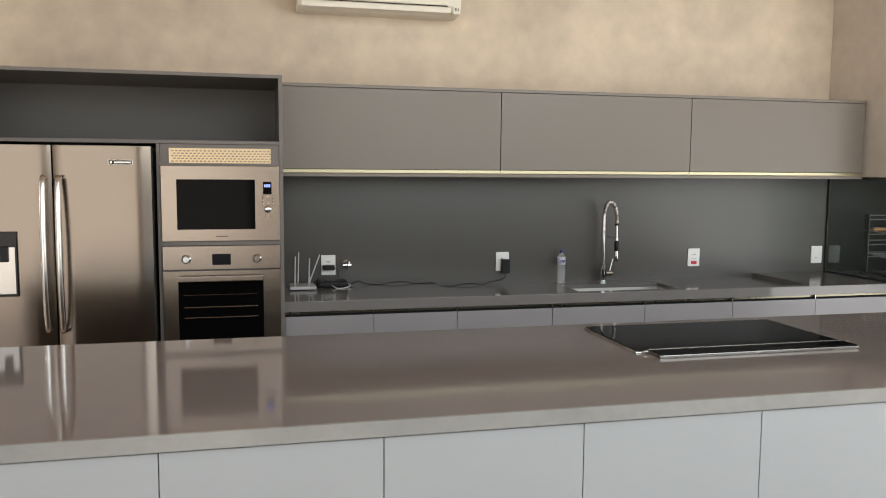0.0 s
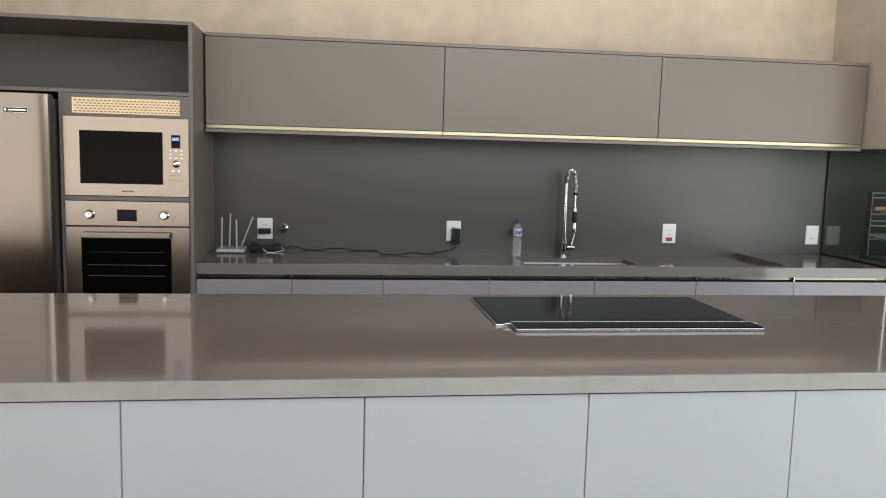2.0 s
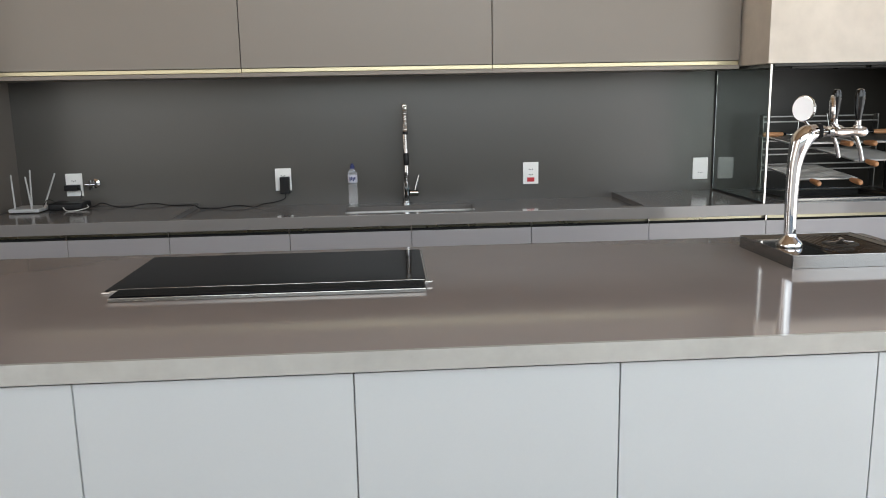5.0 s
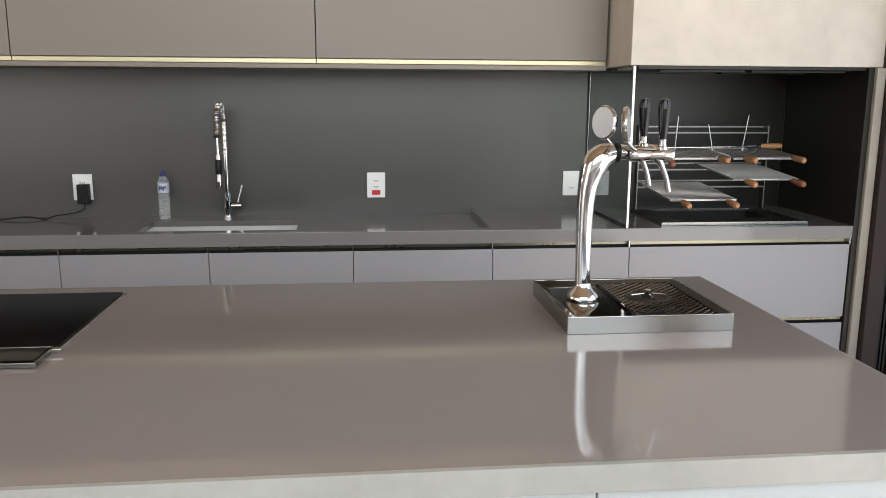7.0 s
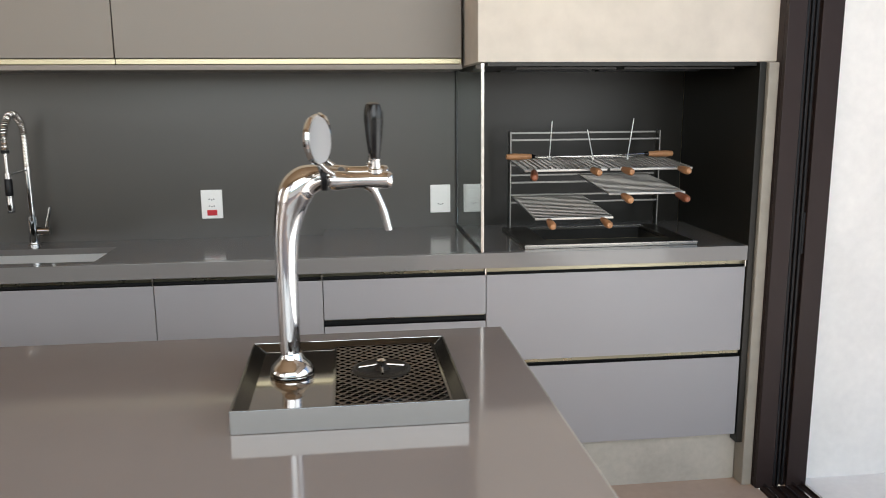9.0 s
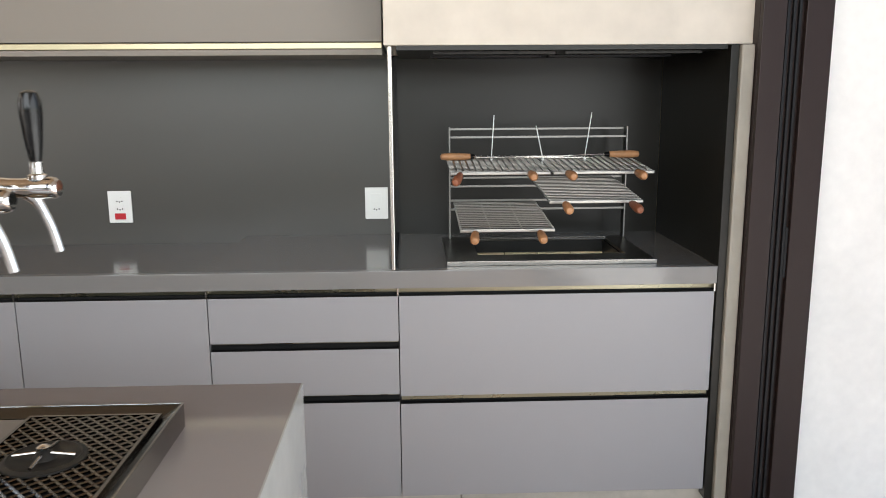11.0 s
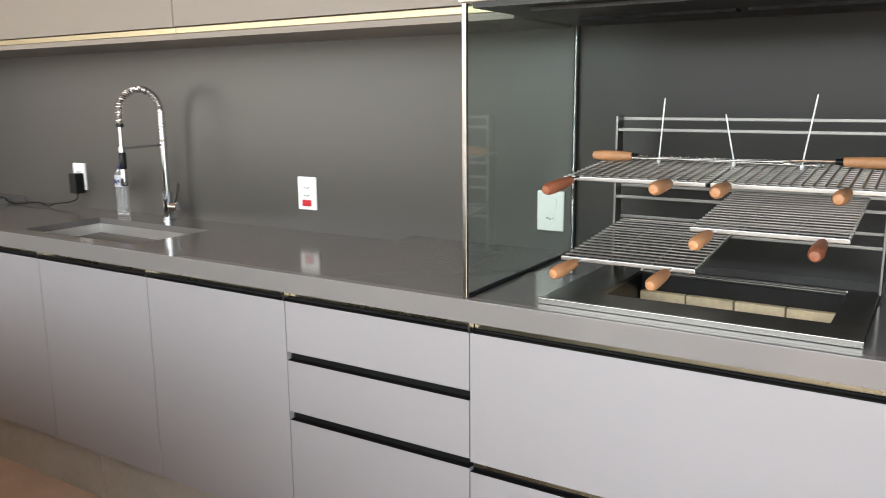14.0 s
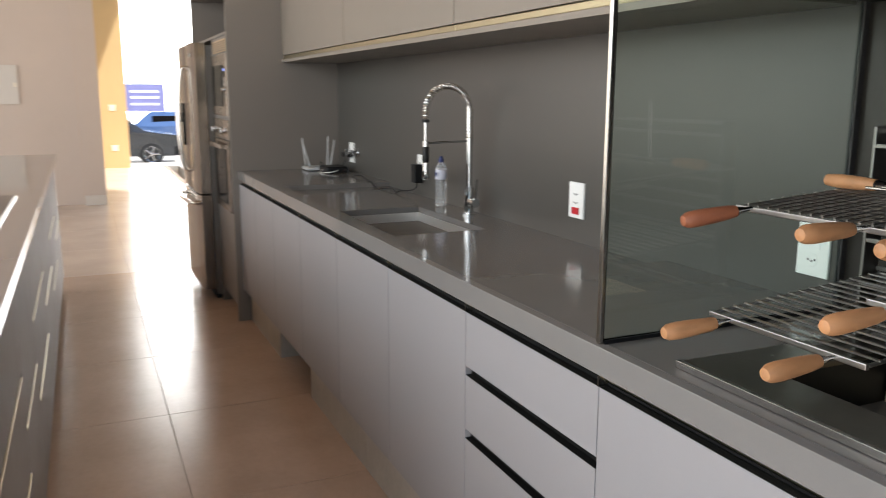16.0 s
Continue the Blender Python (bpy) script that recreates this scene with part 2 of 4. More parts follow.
def tube(points, radii, segments=16, bm=None):
    """A pipe along points; radii is one number or one for each point."""
    bm = bm or bmesh.new()
    pts = [Vector(p) for p in points]
    rs = radii if isinstance(radii, (list, tuple)) else [radii] * len(pts)
    rings, side = [], None
    for i, p in enumerate(pts):
        way = (pts[min(i + 1, len(pts) - 1)] - pts[max(i - 1, 0)]).normalized()
        if side is None:
            side = way.orthogonal().normalized()
        side = (side - way * side.dot(way)).normalized()
        other = way.cross(side)
        rings.append([bm.verts.new(p + (side * math.cos(a) + other * math.sin(a)) * rs[i]) for a in (2 * math.pi * k / segments for k in range(segments))])
    for ra, rb in zip(rings, rings[1:]):
        for k in range(segments):
            bm.faces.new((ra[k], ra[(k + 1) % segments], rb[(k + 1) % segments], rb[k]))
    bm.faces.new(reversed(rings[0]))
    bm.faces.new(rings[-1])
    return bm


def lathe(centre, profile, axis=(0, 0, 1), segments=28, bm=None):
    """A turned shape: profile is rows of (radius, height along axis)."""
    c, w = Vector(centre), Vector(axis).normalized()
    bm = bm or bmesh.new()
    side = w.orthogonal().normalized()
    other = w.cross(side)
    rings = [[bm.verts.new(c + w * h + (side * math.cos(a) + other * math.sin(a)) * max(r, 0.0002)) for a in (2 * math.pi * k / segments for k in range(segments))] for r, h in profile]
    for ra, rb in zip(rings, rings[1:]):
        for k in range(segments):
            bm.faces.new((ra[k], ra[(k + 1) % segments], rb[(k + 1) % segments], rb[k]))
    bm.faces.new(reversed(rings[0]))
    bm.faces.new(rings[-1])
    return bm


def smooth_path(points, steps=8):
    """Points along a rounded line through the given ones."""
    p = [Vector(points[0])] + [Vector(q) for q in points] + [Vector(points[-1])]
    out = []
    for i in range(1, len(p) - 2):
        for k in range(steps):
            t = k / steps
            a, b, c, d = p[i - 1], p[i], p[i + 1], p[i + 2]
            out.append(0.5 * (2 * b + (c - a) * t + (2 * a - 5 * b + 4 * c - d) * t * t + (3 * b - a - 3 * c + d) * t ** 3))
    return out + [p[-2]]


def holed(x0, y0, x1, y1, hx0, hy0, hx1, hy1, z0, z1):
    """A slab with a rectangular opening, as one mesh."""
    bm = bmesh.new()
    rings = [[bm.verts.new((x, y, z)) for x, y in c] for z in (z0, z1) for c in (((x0, y0), (x1, y0), (x1, y1), (x0, y1)), ((hx0, hy0), (hx1, hy0), (hx1, hy1), (hx0, hy1)))]
    lo, li, to, ti = rings
    for i in range(4):
        j = (i + 1) % 4
        bm.faces.new((to[i], to[j], ti[j], ti[i]))
        bm.faces.new((lo[j], lo[i], li[i], li[j]))
        bm.faces.new((lo[i], lo[j], to[j], to[i]))
        bm.faces.new((li[j], li[i], ti[i], ti[j]))
    return bm


# ---- setting ----
CEILING = 5.4
setting("wall_north", block(-6.75, 0.025, -0.1, 5.05, 0.25, CEILING), PLASTER, "beige burnt-cement plaster wall behind the kitchen", "wall")
setting("ceiling", block(-12.3, -6.6, CEILING, 5.3, 0.25, CEILING + 0.15), CEIL, "plain warm-toned ceiling", "ceiling")
bm = block(-6.75, -8.4, -0.1, -6.55, -1.58, CEILING)
setting("wall_west", bm, GREYWALL, "grey painted wall at the far end of the room", "wall")
setting("wall_west_jamb", block(-6.75, -1.578, -0.1, -6.43, -1.31, CEILING), GREYWALL, "grey wall end beside the passage", "wall")
setting("baseboard", block(-6.4295, -1.578, 0.0, -6.415, -1.31, 0.13, 0.002), PANELWHITE, "pale baseboard on the wall end", "baseboard")
setting("wall_passage", block(-12.25, -1.6, -0.1, -6.76, -1.4, CEILING), BEIGE, "beige wall of the entrance passage", "wall")
bm = block(-12.3, -1.398, -0.1, -12.1, -0.70, CEILING)
setting("wall_entrance", bm, BEIGE, "beige wall beside the bright entrance", "wall")
bm = block(-6.75, -6.6, -0.1, -6.6, -6.4, CEILING)
block(-6.6, -6.6, 4.5, 5.05, -6.4, CEILING, bm=bm)
block(-0.2, -6.6, -0.1, 0.5, -6.4, 4.5, bm=bm)
setting("wall_south", bm, PLASTER, "beige plaster wall round the wide garden openings", "wall")
bm = block(5.052, -6.6, 2.62, 5.25, -0.30, CEILING)
block(5.052, -6.6, 0.0, 5.25, -6.0, 2.62, bm=bm)
setting("wall_east", bm, GREYWALL, "wall over the wide sliding-door opening", "wall")
setting("niche_back", block(3.927, -0.0002, 0.94, 4.9635, 0.02, 1.68), NICHE, "stone back of the barbecue niche, coloured darker for the shade under the hood", "panel")
setting("backsplash", block(0.0, 0.0, 0.94, 3.9265, 0.02, 1.70), SPLASH, "dark grey polished stone splashback panel", "splashback")
# niche hood of plaster and the column at its side
bm = block(3.908, -0.66, 1.682, 5.05, 0.022, CEILING, 0.004)
setting("hood_wall", bm, HOODPLASTER, "beige plaster hood wall over the barbecue niche", "wall")
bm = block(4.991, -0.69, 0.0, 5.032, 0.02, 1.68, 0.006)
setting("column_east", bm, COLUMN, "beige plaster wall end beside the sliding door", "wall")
setting("niche_side_panel", block(4.9645, -0.672, 0.18, 4.990, -0.002, 1.68, 0.0015), NICHE, "grey stone side of the barbecue niche, coloured darker for the shade under the hood", "panel")
# outside wall and sliding door frame
setting("wall_outside", block(5.252, -0.66, -0.1, 9.0, -0.45, 3.4), WHITEWALL, "white rendered outside wall", "wall")
door = thing("sliding_door_frame", 5.15, -0.68, 0, "dark brown aluminium sliding door frame with grooves", "door frame", kind="structure")
part("jamb", block(5.0335, -0.70, 0.0, 5.250, -0.60, 2.62, 0.002), BROWNALU, door)
part("face", block(5.034, -0.722, 0.0, 5.106, -0.7005, 2.62, 0.003), BROWNALU, door)
part("face", block(5.166, -0.722, 0.0, 5.250, -0.7005, 2.62, 0.003), BROWNALU, door)
for gx in (5.112, 5.130, 5.148):
    part("groove_rib", block(gx, -0.713, 0.0, gx + 0.008, -0.7005, 2.62, 0.001), BLACK, door)
part("lock_plate", block(5.1565, -0.714, 0.96, 5.1645, -0.7005, 1.12, 0.001), BLACK, door)
part("head_rail", block(5.052, -6.0, 2.56, 5.245, -0.725, 2.618), BROWNALU, door)
track = part("floor_track", block(5.052, -6.0, -0.02, 5.250, -0.725, 0.006), BROWNALU, door)
for gx in (5.066, 5.106, 5.146, 5.186, 5.226):
    part("track_rib", block(gx, -6.0, 0.007, gx + 0.006, -0.725, 0.02), MIRRORSTEEL, track)

# floor slab, plinths
floor = setting("floor", block(-12.3, -8.4, -0.12, 5.051, 0.02, -0.006), GROUT, "large brown porcelain floor tiles, glossy", "floor")
ground = setting("ground", block(-400, -400, -0.95, 400, 400, -0.72), ASPHALT, "pale concrete ground outside", "ground")
setting("terrace", block(5.2505, -8.4, -0.7, 12, -0.66, -0.004), WHITEWALL, "pale terrace floor outside the sliding door", "terrace")
setting("doorstep", block(-13.4, -1.4, -0.71, -12.302, 3.5, -0.01), ASPHALT, "pale concrete doorstep at the entrance", "step")
setting("side_path", block(-12.3, 0.252, -0.71, -6.6, 3.5, -0.01), ASPHALT, "pale concrete path beside the passage", "path")
bm = block(0.0, -0.62, 0.0, 0.848, -0.60, 0.212)
pl = setting("plinth", bm, PLINTH, "grey-beige porcelain plinth under the cabinets, with an open gap", "plinth")
for x0, x1 in ((1.503, 2.34), (2.343, 3.24), (3.243, 4.14), (4.143, 4.988)):
    part("plinth_tile", block(x0, -0.62, 0.0, x1, -0.60, 0.212, 0.001), PLINTH, pl)


part("plinth_return", block(0.828, -0.5995, 0.0, 0.847, -0.46, 0.212, 0.001), PLINTH, pl, "pale return at the open gap")


# ---- base cabinets ----
def base_unit(x0, x1, fronts, label, group="base cabinets along the wall", depth=0.665, z0=0.215, back=-0.03, material=LACQUER, lip_z=0.915):
    u = thing("base_cabinet", (x0 + x1) / 2, -depth / 2, z0, label, "cabinet", group)
    part("body", block(x0 + 0.001, -depth + 0.0225, z0, x1 - 0.001, back, 0.90), CARCASS, u)
    for a, b, name in fronts:
        part(name, block(x0 + 0.0016, -depth, a, x1 - 0.0016, -depth + 0.02, b, 0.0012), material, u)
    part("recess_shade", block(x0 + 0.001, -depth + 0.0205, 0.9005, x1 - 0.001, -depth + 0.034, lip_z - 0.0002), DARKGAP, u)
    part("profile", block(x0 + 0.001, -depth + 0.0225, lip_z, x1 - 0.001, -depth + 0.036, 0.9325, 0.002), PROFILE, u, "bronze-toned aluminium handle profile")
    # Black strip over the door's top paints the shade in the handle gap.
    part("recess_shade", block(x0 + 0.0024, -depth + 0.0006, 0.9062, x1 - 0.0024, -depth + 0.0203, 0.9072), DARKGAP, u)
    part("profile_end", block(x1 - 0.0045, -depth - 0.001, 0.9065, x1 + 0.0005, -depth + 0.022, 0.9322), STEELH, u, "pale end clip of the handle profile")
    return u


JOINTS = (0.003, 0.49, 0.97, 1.548, 2.143, 2.739, 3.335)
for xa, xb in zip(JOINTS, JOINTS[1:]):
    base_unit(xa, xb, ((0.215, 0.906, "door"),), "grey satin lacquer base cabinet with handleless door")


def gap_profile(u, x0, x1, z0, z1, tall=0.006, y=-0.665):
    part("recess_shade", block(x0 + 0.002, y + 0.0205, z0 - 0.004, x1 - 0.002, y + 0.0222, z1 + 0.004), DARKGAP, u)
    # Black strip on the lower drawer's top, painting the gap's shade.
    part("recess_shade", block(x0 + 0.002, y + 0.0006, z0 + 0.0002, x1 - 0.002, y + 0.0203, z0 + 0.0012), DARKGAP, u)
    part("profile", block(x0 + 0.004, y + 0.011, z1 - tall, x1 - 0.004, y + 0.02, z1 - 0.001, 0.001), PROFILE, u, "bronze-toned aluminium handle profile")


u = base_unit(3.335, 3.940, ((0.757, 0.906, "drawer"), (0.577, 0.731, "drawer"), (0.215, 0.550, "drawer")), "grey satin lacquer cabinet with three drawers")
gap_profile(u, 3.335, 3.940, 0.731, 0.757)
gap_profile(u, 3.335, 3.940, 0.550, 0.577)
u = base_unit(3.940, 4.962, ((0.569, 0.906, "drawer"), (0.215, 0.542, "drawer")), "wide grey satin lacquer cabinet with two deep drawers under the barbecue", lip_z=0.912)
gap_profile(u, 3.940, 4.962, 0.542, 0.569, 0.016)

# worktop with a sunken wet zone, an opening for the sink and one for the barbecue
wt = thing("worktop", 2.5, -0.33, 0.94, "polished grey quartz worktop with a sunken wet zone", "countertop")
bm = block(0.003, -0.645, 0.94, 0.97, -0.001, 0.99, 0.0012)
part("slab", bm, TOPQUARTZ, wt)
part("slab", holed(3.33, -0.645, 4.964, -0.001, 4.196, -0.4995, 4.718, -0.168, 0.94, 0.99), TOPQUARTZ, wt)
part("wet_zone", holed(0.97, -0.60, 3.33, -0.001, 1.805, -0.545, 2.487, -0.17, 0.94, 0.965), TOPQUARTZ, wt)
part("rim", block(0.9702, -0.645, 0.94, 3.3298, -0.6002, 0.99), TOPQUARTZ, wt)
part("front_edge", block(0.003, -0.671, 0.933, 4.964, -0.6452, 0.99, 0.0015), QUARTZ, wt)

# ---- wall cabinets ----
UP = (0.010, 1.312, 2.588, 3.895)
for xa, xb in zip(UP, UP[1:]):
    u = thing("wall_cabinet", (xa + xb) / 2, -0.18, 1.675, "taupe satin lacquer wall cabinet with lift-up door", "cabinet", "wall cabinets over the worktop")
    part("body", block(xa + 0.001, -0.338, 1.690, xb - 0.001, -0.001, 2.176), CARCASS, u)
    part("door", block(xa + 0.0024, -0.360, 1.712, xb - 0.0024, -0.340, 2.176, 0.0012), UPPERLAC, u)
    part("top_panel", block(xa - 0.0005, -0.362, 2.179, xb - 0.0005, 0.02, 2.197, 0.001), UPPERLAC, u)
    part("bottom_panel", block(xa - 0.0005, -0.362, 1.668, xb - 0.0005, -0.001, 1.687, 0.001), UPPERLAC, u)
    part("profile", block(xa + 0.001, -0.352, 1.688, xb - 0.001, -0.339, 1.7105, 0.003), GOLD, u, "champagne aluminium handle profile")

# ---- tall unit ----
TL = -1.62
tall = thing("tall_cabinet", -0.8, -0.35, 0, "grey tall cabinet with an open niche over fridge and ovens", "cabinet")
part("side_panel", block(-0.018, -0.705, 0.0, 0.0015, 0.02, 2.197, 0.001), TALLLAC, tall)
part("side_panel", block(TL, -0.705, 0.0, TL + 0.018, 0.02, 2.197, 0.001), TALLLAC, tall)
part("divider", block(-0.634, -0.703, 0.0, -0.616, 0.02, 1.833, 0.001), TALLLAC, tall)
part("top_panel", block(TL + 0.0185, -0.705, 2.179, -0.0185, 0.02, 2.197, 0.001), TALLLAC, tall)
part("shelf", block(TL + 0.0185, -0.703, 1.834, -0.0185, 0.0, 1.852, 0.001), TALLLAC, tall)
part("back_panel", block(TL + 0.0185, -0.06, 1.853, -0.0185, -0.04, 2.178), CARCASS, tall)
part("vent_panel", block(-0.615, -0.700, 1.722, -0.0185, -0.682, 1.832, 0.001), TALLLAC, tall)
part("filler", block(-0.615, -0.700, 1.308, -0.0185, -0.682, 1.330), TALLLAC, tall)
part("lower_front", block(-0.615, -0.703, 0.105, -0.0185, -0.684, 0.700, 0.001), TALLLAC, tall)
bm = block(-0.572, -0.706, 1.735, -0.062, -0.7015, 1.812, 0.001)
gr = part("vent_grille", bm, BRASS, tall, "perforated brass-coloured vent grille")
bm = bmesh.new()
for r in range(5):
    for c in range(25):
        xx = -0.560 + c * 0.0200 + (0.010 if r % 2 else 0)
        block(xx, -0.7075, 1.7425 + r * 0.0132, xx + 0.0118, -0.7064, 1.7482 + r * 0.0132, bm=bm)
tagged(part("slot_pattern", bm, TALLLAC, gr), kind="stuff")

# ---- island ----
IX0, IX1, IY0, IY1, IT = -1.45, 3.785, -2.935, -1.745, 1.025
isl = thing("island_worktop", 1.2, -2.34, 0.98, "polished grey-brown quartz island worktop with waterfall end", "countertop")
part("slab", block(IX0, IY0 + 0.0122, 0.98, IX1 - 0.0031, IY1, IT), ISLANDTOP, isl)
# Edge and end are the slab's stone with reflected daylight in their colour.
part("front_edge", block(IX0, IY0, 0.98, IX1, IY0 + 0.012, IT, 0.0012), EDGEQUARTZ, isl, "polished mitred front edge, coloured paler for the daylight it reflects")
part("waterfall_end", block(IX1 - 0.003, IY0 + 0.0122, 0.0, IX1, IY1, IT), EDGEQUARTZ, isl, "polished waterfall end, coloured paler for the daylight from the east")
part("waterfall_core", block(IX1 - 0.04, IY0 + 0.0005, 0.0, IX1 - 0.0031, IY1 - 0.0005, 0.9798), ISLANDTOP, isl)
IJ = [-1.43, -0.992, -0.404, 0.186, 0.778, 1.368, 1.955, 2.535, 3.121, 3.742]
for xa, xb in zip(IJ, IJ[1:]):
    u = thing("island_cabinet", (xa + xb) / 2, -2.6, 0.1, "grey satin lacquer island cabinet with flat door, coloured lighter for window light", "cabinet", "island cabinets facing the room")
    part("body", block(xa + 0.001, IY0 + 0.042, 0.10, xb - 0.001, -2.36, 0.9785), CARCASS, u)
    part("door", block(xa + 0.0015, IY0 + 0.02, 0.10, xb - 0.0015, IY0 + 0.041, 0.971, 0.0012), ISLANDLAC, u)
setting("island_plinth", block(IX0 + 0.03, IY0 + 0.09, 0.0, 3.74, IY1 - 0.09, 0.098), PLINTH, "recessed island plinth", "plinth")
IB = [-1.43, -0.55, 0.35, 1.25, 2.13, 2.74, 3.742]
for k, (xa, xb) in enumerate(zip(IB, IB[1:])):
    u = thing("island_drawer_unit", (xa + xb) / 2, -2.0, 0.1, "grey lacquer island cabinet with drawers facing the worktop", "cabinet", "island cabinets facing the wall")
    part("body", block(xa + 0.001, -2.355, 0.10, xb - 0.001, IY1 - 0.042, 0.9785), CARCASS, u)
    for a, b in (((0.70, 0.945), (0.41, 0.675), (0.10, 0.385)) if k % 2 else ((0.545, 0.945), (0.10, 0.52))):
        # Darker lacquer here paints the shade on the island's wall side.
        part("drawer", block(xa + 0.0015, IY1 - 0.041, a, xb - 0.0015, IY1 - 0.02, b, 0.0012), TALLLAC, u)
        part("profile", block(xa + 0.004, IY1 - 0.041, b + 0.003, xb - 0.004, IY1 - 0.018, b + 0.012, 0.002), GOLD, u, "champagne aluminium handle profile")
# ---- cooktop ----
hob = thing("induction_cooktop", 1.68, -2.1, IT, "black ceramic glass cooktop with stainless trim on the island", "cooktop")
part("trim", block(1.235, -2.332, IT, 2.147, -1.838, IT + 0.006, 0.002), HANDLE, hob, "thin stainless steel trim")
part("glass", block(1.243, -2.324, IT + 0.0065, 2.139, -1.846, IT + 0.010, 0.001), BLACKGLASS, hob)
strip = part("control_trim", block(1.283, -2.428, IT, 2.135, -2.338, IT + 0.012, 0.002), LIPSTEEL, hob, "raised stainless steel front strip")
part("control_glass", block(1.287, -2.424, IT + 0.0122, 2.131, -2.341, IT + 0.016, 0.001), BLACKGLASS, strip)
part("divider", block(1.283, -2.3395, IT + 0.0125, 2.135, -2.3345, IT + 0.0165, 0.001), LIPSTEEL, hob)
part("end_clip", block(1.262, -2.345, IT + 0.0065, 1.282, -2.330, IT + 0.012, 0.001), STEELH, hob)
part("end_clip", block(2.136, -2.345, IT + 0.0065, 2.156, -2.330, IT + 0.012, 0.001), STEELH, hob)

# ---- drip tray and double beer tap ----
TX0, TX1, TY0, TY1 = 3.234, 3.624, -2.298, -1.930
TT = IT + 0.041
tray = thing("drip_tray", 3.42, -2.107, IT, "stainless steel drip tray with perforated drain grille on the island", "drip tray")
bm = block(TX0, TY0, IT, TX1, TY0 + 0.004, TT, 0.001)
block(TX0, TY1 - 0.004, IT, TX1, TY1, TT, 0.001, bm=bm)
block(TX0, TY0 + 0.0042, IT, TX0 + 0.004, TY1 - 0.0042, TT, 0.001, bm=bm)
block(TX1 - 0.004, TY0 + 0.0042, IT, TX1, TY1 - 0.0042, TT, 0.001, bm=bm)
part("rim", bm, TRAYSTEEL, tray)
part("floor_plate", block(TX0 + 0.0045, TY0 + 0.0045, IT + 0.001, TX1 - 0.0045, TY1 - 0.0045, IT + 0.030), PLATESTEEL, tray, "mirror-polished steel plate")
bm = bmesh.new()
o, zt, zb = 0.0046, TT - 0.0015, IT + 0.0306
outer = [bm.verts.new(p) for p in ((TX0 + o, TY0 + o, zt), (TX1 - o, TY0 + o, zt), (TX1 - o, TY1 - o, zt), (TX0 + o, TY1 - o, zt))]
inner = [bm.verts.new(p) for p in ((TX0 + 0.027, TY0 + 0.010, zb), (TX1 - 0.0245, TY0 + 0.010, zb), (TX1 - 0.0245, TY1 - 0.0285, zb), (TX0 + 0.027, TY1 - 0.0285, zb))]
under = [bm.verts.new((v.co.x, v.co.y, zb - 0.0002)) for v in outer]
for i in range(4):
    j = (i + 1) % 4
    bm.faces.new((outer[i], outer[j], inner[j], inner[i]))
    bm.faces.new((outer[j], outer[i], under[i], under[j]))
bmesh.ops.recalc_face_normals(bm, faces=bm.faces)
part("inner_slope", bm, SLOPESTEEL, tray, "polished sloping inner edge")
GX0, GX1, GY0, GY1, GZ = 3.398, 3.599, -2.286, -1.960, IT + 0.036
bm = block(GX0, GY0, GZ - 0.005, GX1, GY0 + 0.005, GZ)
block(GX0, GY1 - 0.005, GZ - 0.005, GX1, GY1, GZ, bm=bm)
block(GX0, GY0 + 0.0052, GZ - 0.005, GX0 + 0.005, GY1 - 0.0052, GZ, bm=bm)
block(GX1 - 0.005, GY0 + 0.0052, GZ - 0.005, GX1, GY1 - 0.0052, GZ, bm=bm)
grille = part("drain_grille", bm, DARKMIRROR, tray)
# Thin black sheet that paints the shade below the grille.
part("well_shade", block(GX0 + 0.006, GY0 + 0.006, IT + 0.0302, GX1 - 0.006, GY1 - 0.006, IT + 0.0306), BLACK, tray)
bm = bmesh.new()
pitch = 0.021
span_x, span_y = GX1 - GX0 - 0.012, GY1 - GY0 - 0.012
for sgn in (1, -1):
    for k in range(-22, 42):
        # diagonal wires clipped to the grille's opening
        c0 = k * pitch
        ends = []
        for uu in (0.0, span_x):
            vv = c0 + sgn * uu
            if 0 <= vv <= span_y:
                ends.append((uu, vv))
        for vv in (0.0, span_y):
            uu = (vv - c0) * sgn
            if 0 < uu < span_x:
                ends.append((uu, vv))
        if len(ends) >= 2:
            (ua, va), (ub, vb) = ends[0], ends[-1]
            if abs(ua - ub) > 0.006:
                rod((GX0 + 0.006 + ua, GY0 + 0.006 + va, GZ - 0.003), (GX0 + 0.006 + ub, GY0 + 0.006 + vb, GZ - 0.003), 0.0030, segments=6, bm=bm)
tagged(part("mesh", bm, MESHSTEEL, grille), kind="stuff")
part("glass_rinser", lathe((3.487, -2.110, GZ - 0.002), ((0.055, 0), (0.055, 0.003), (0.048, 0.006), (0.044, 0.003), (0.016, 0.003), (0.012, 0.008), (0.005, 0.014), (0.002, 0.016))), SOOT, tray, "round sprung rinser head", True)
part("rinser_nozzle", lathe((3.487, -2.110, GZ + 0.0142), ((0.009, 0), (0.009, 0.003), (0.004, 0.006), (0.001, 0.0065))), CHROME, tray, smooth=True)
for dx, dy in ((1, 0), (-1, 0), (0, 1), (0, -1)):
    part("rinser_spoke", rod((3.487 + dx * 0.010, -2.110 + dy * 0.010, GZ + 0.0085), (3.487 + dx * 0.042, -2.110 + dy * 0.042, GZ + 0.005), 0.0024, segments=8), DARKMIRROR, tray)

tap = thing("beer_tap", 3.322, -2.10, IT + 0.030, "chrome double beer tap tower with black handles and round medallions", "beer tap")
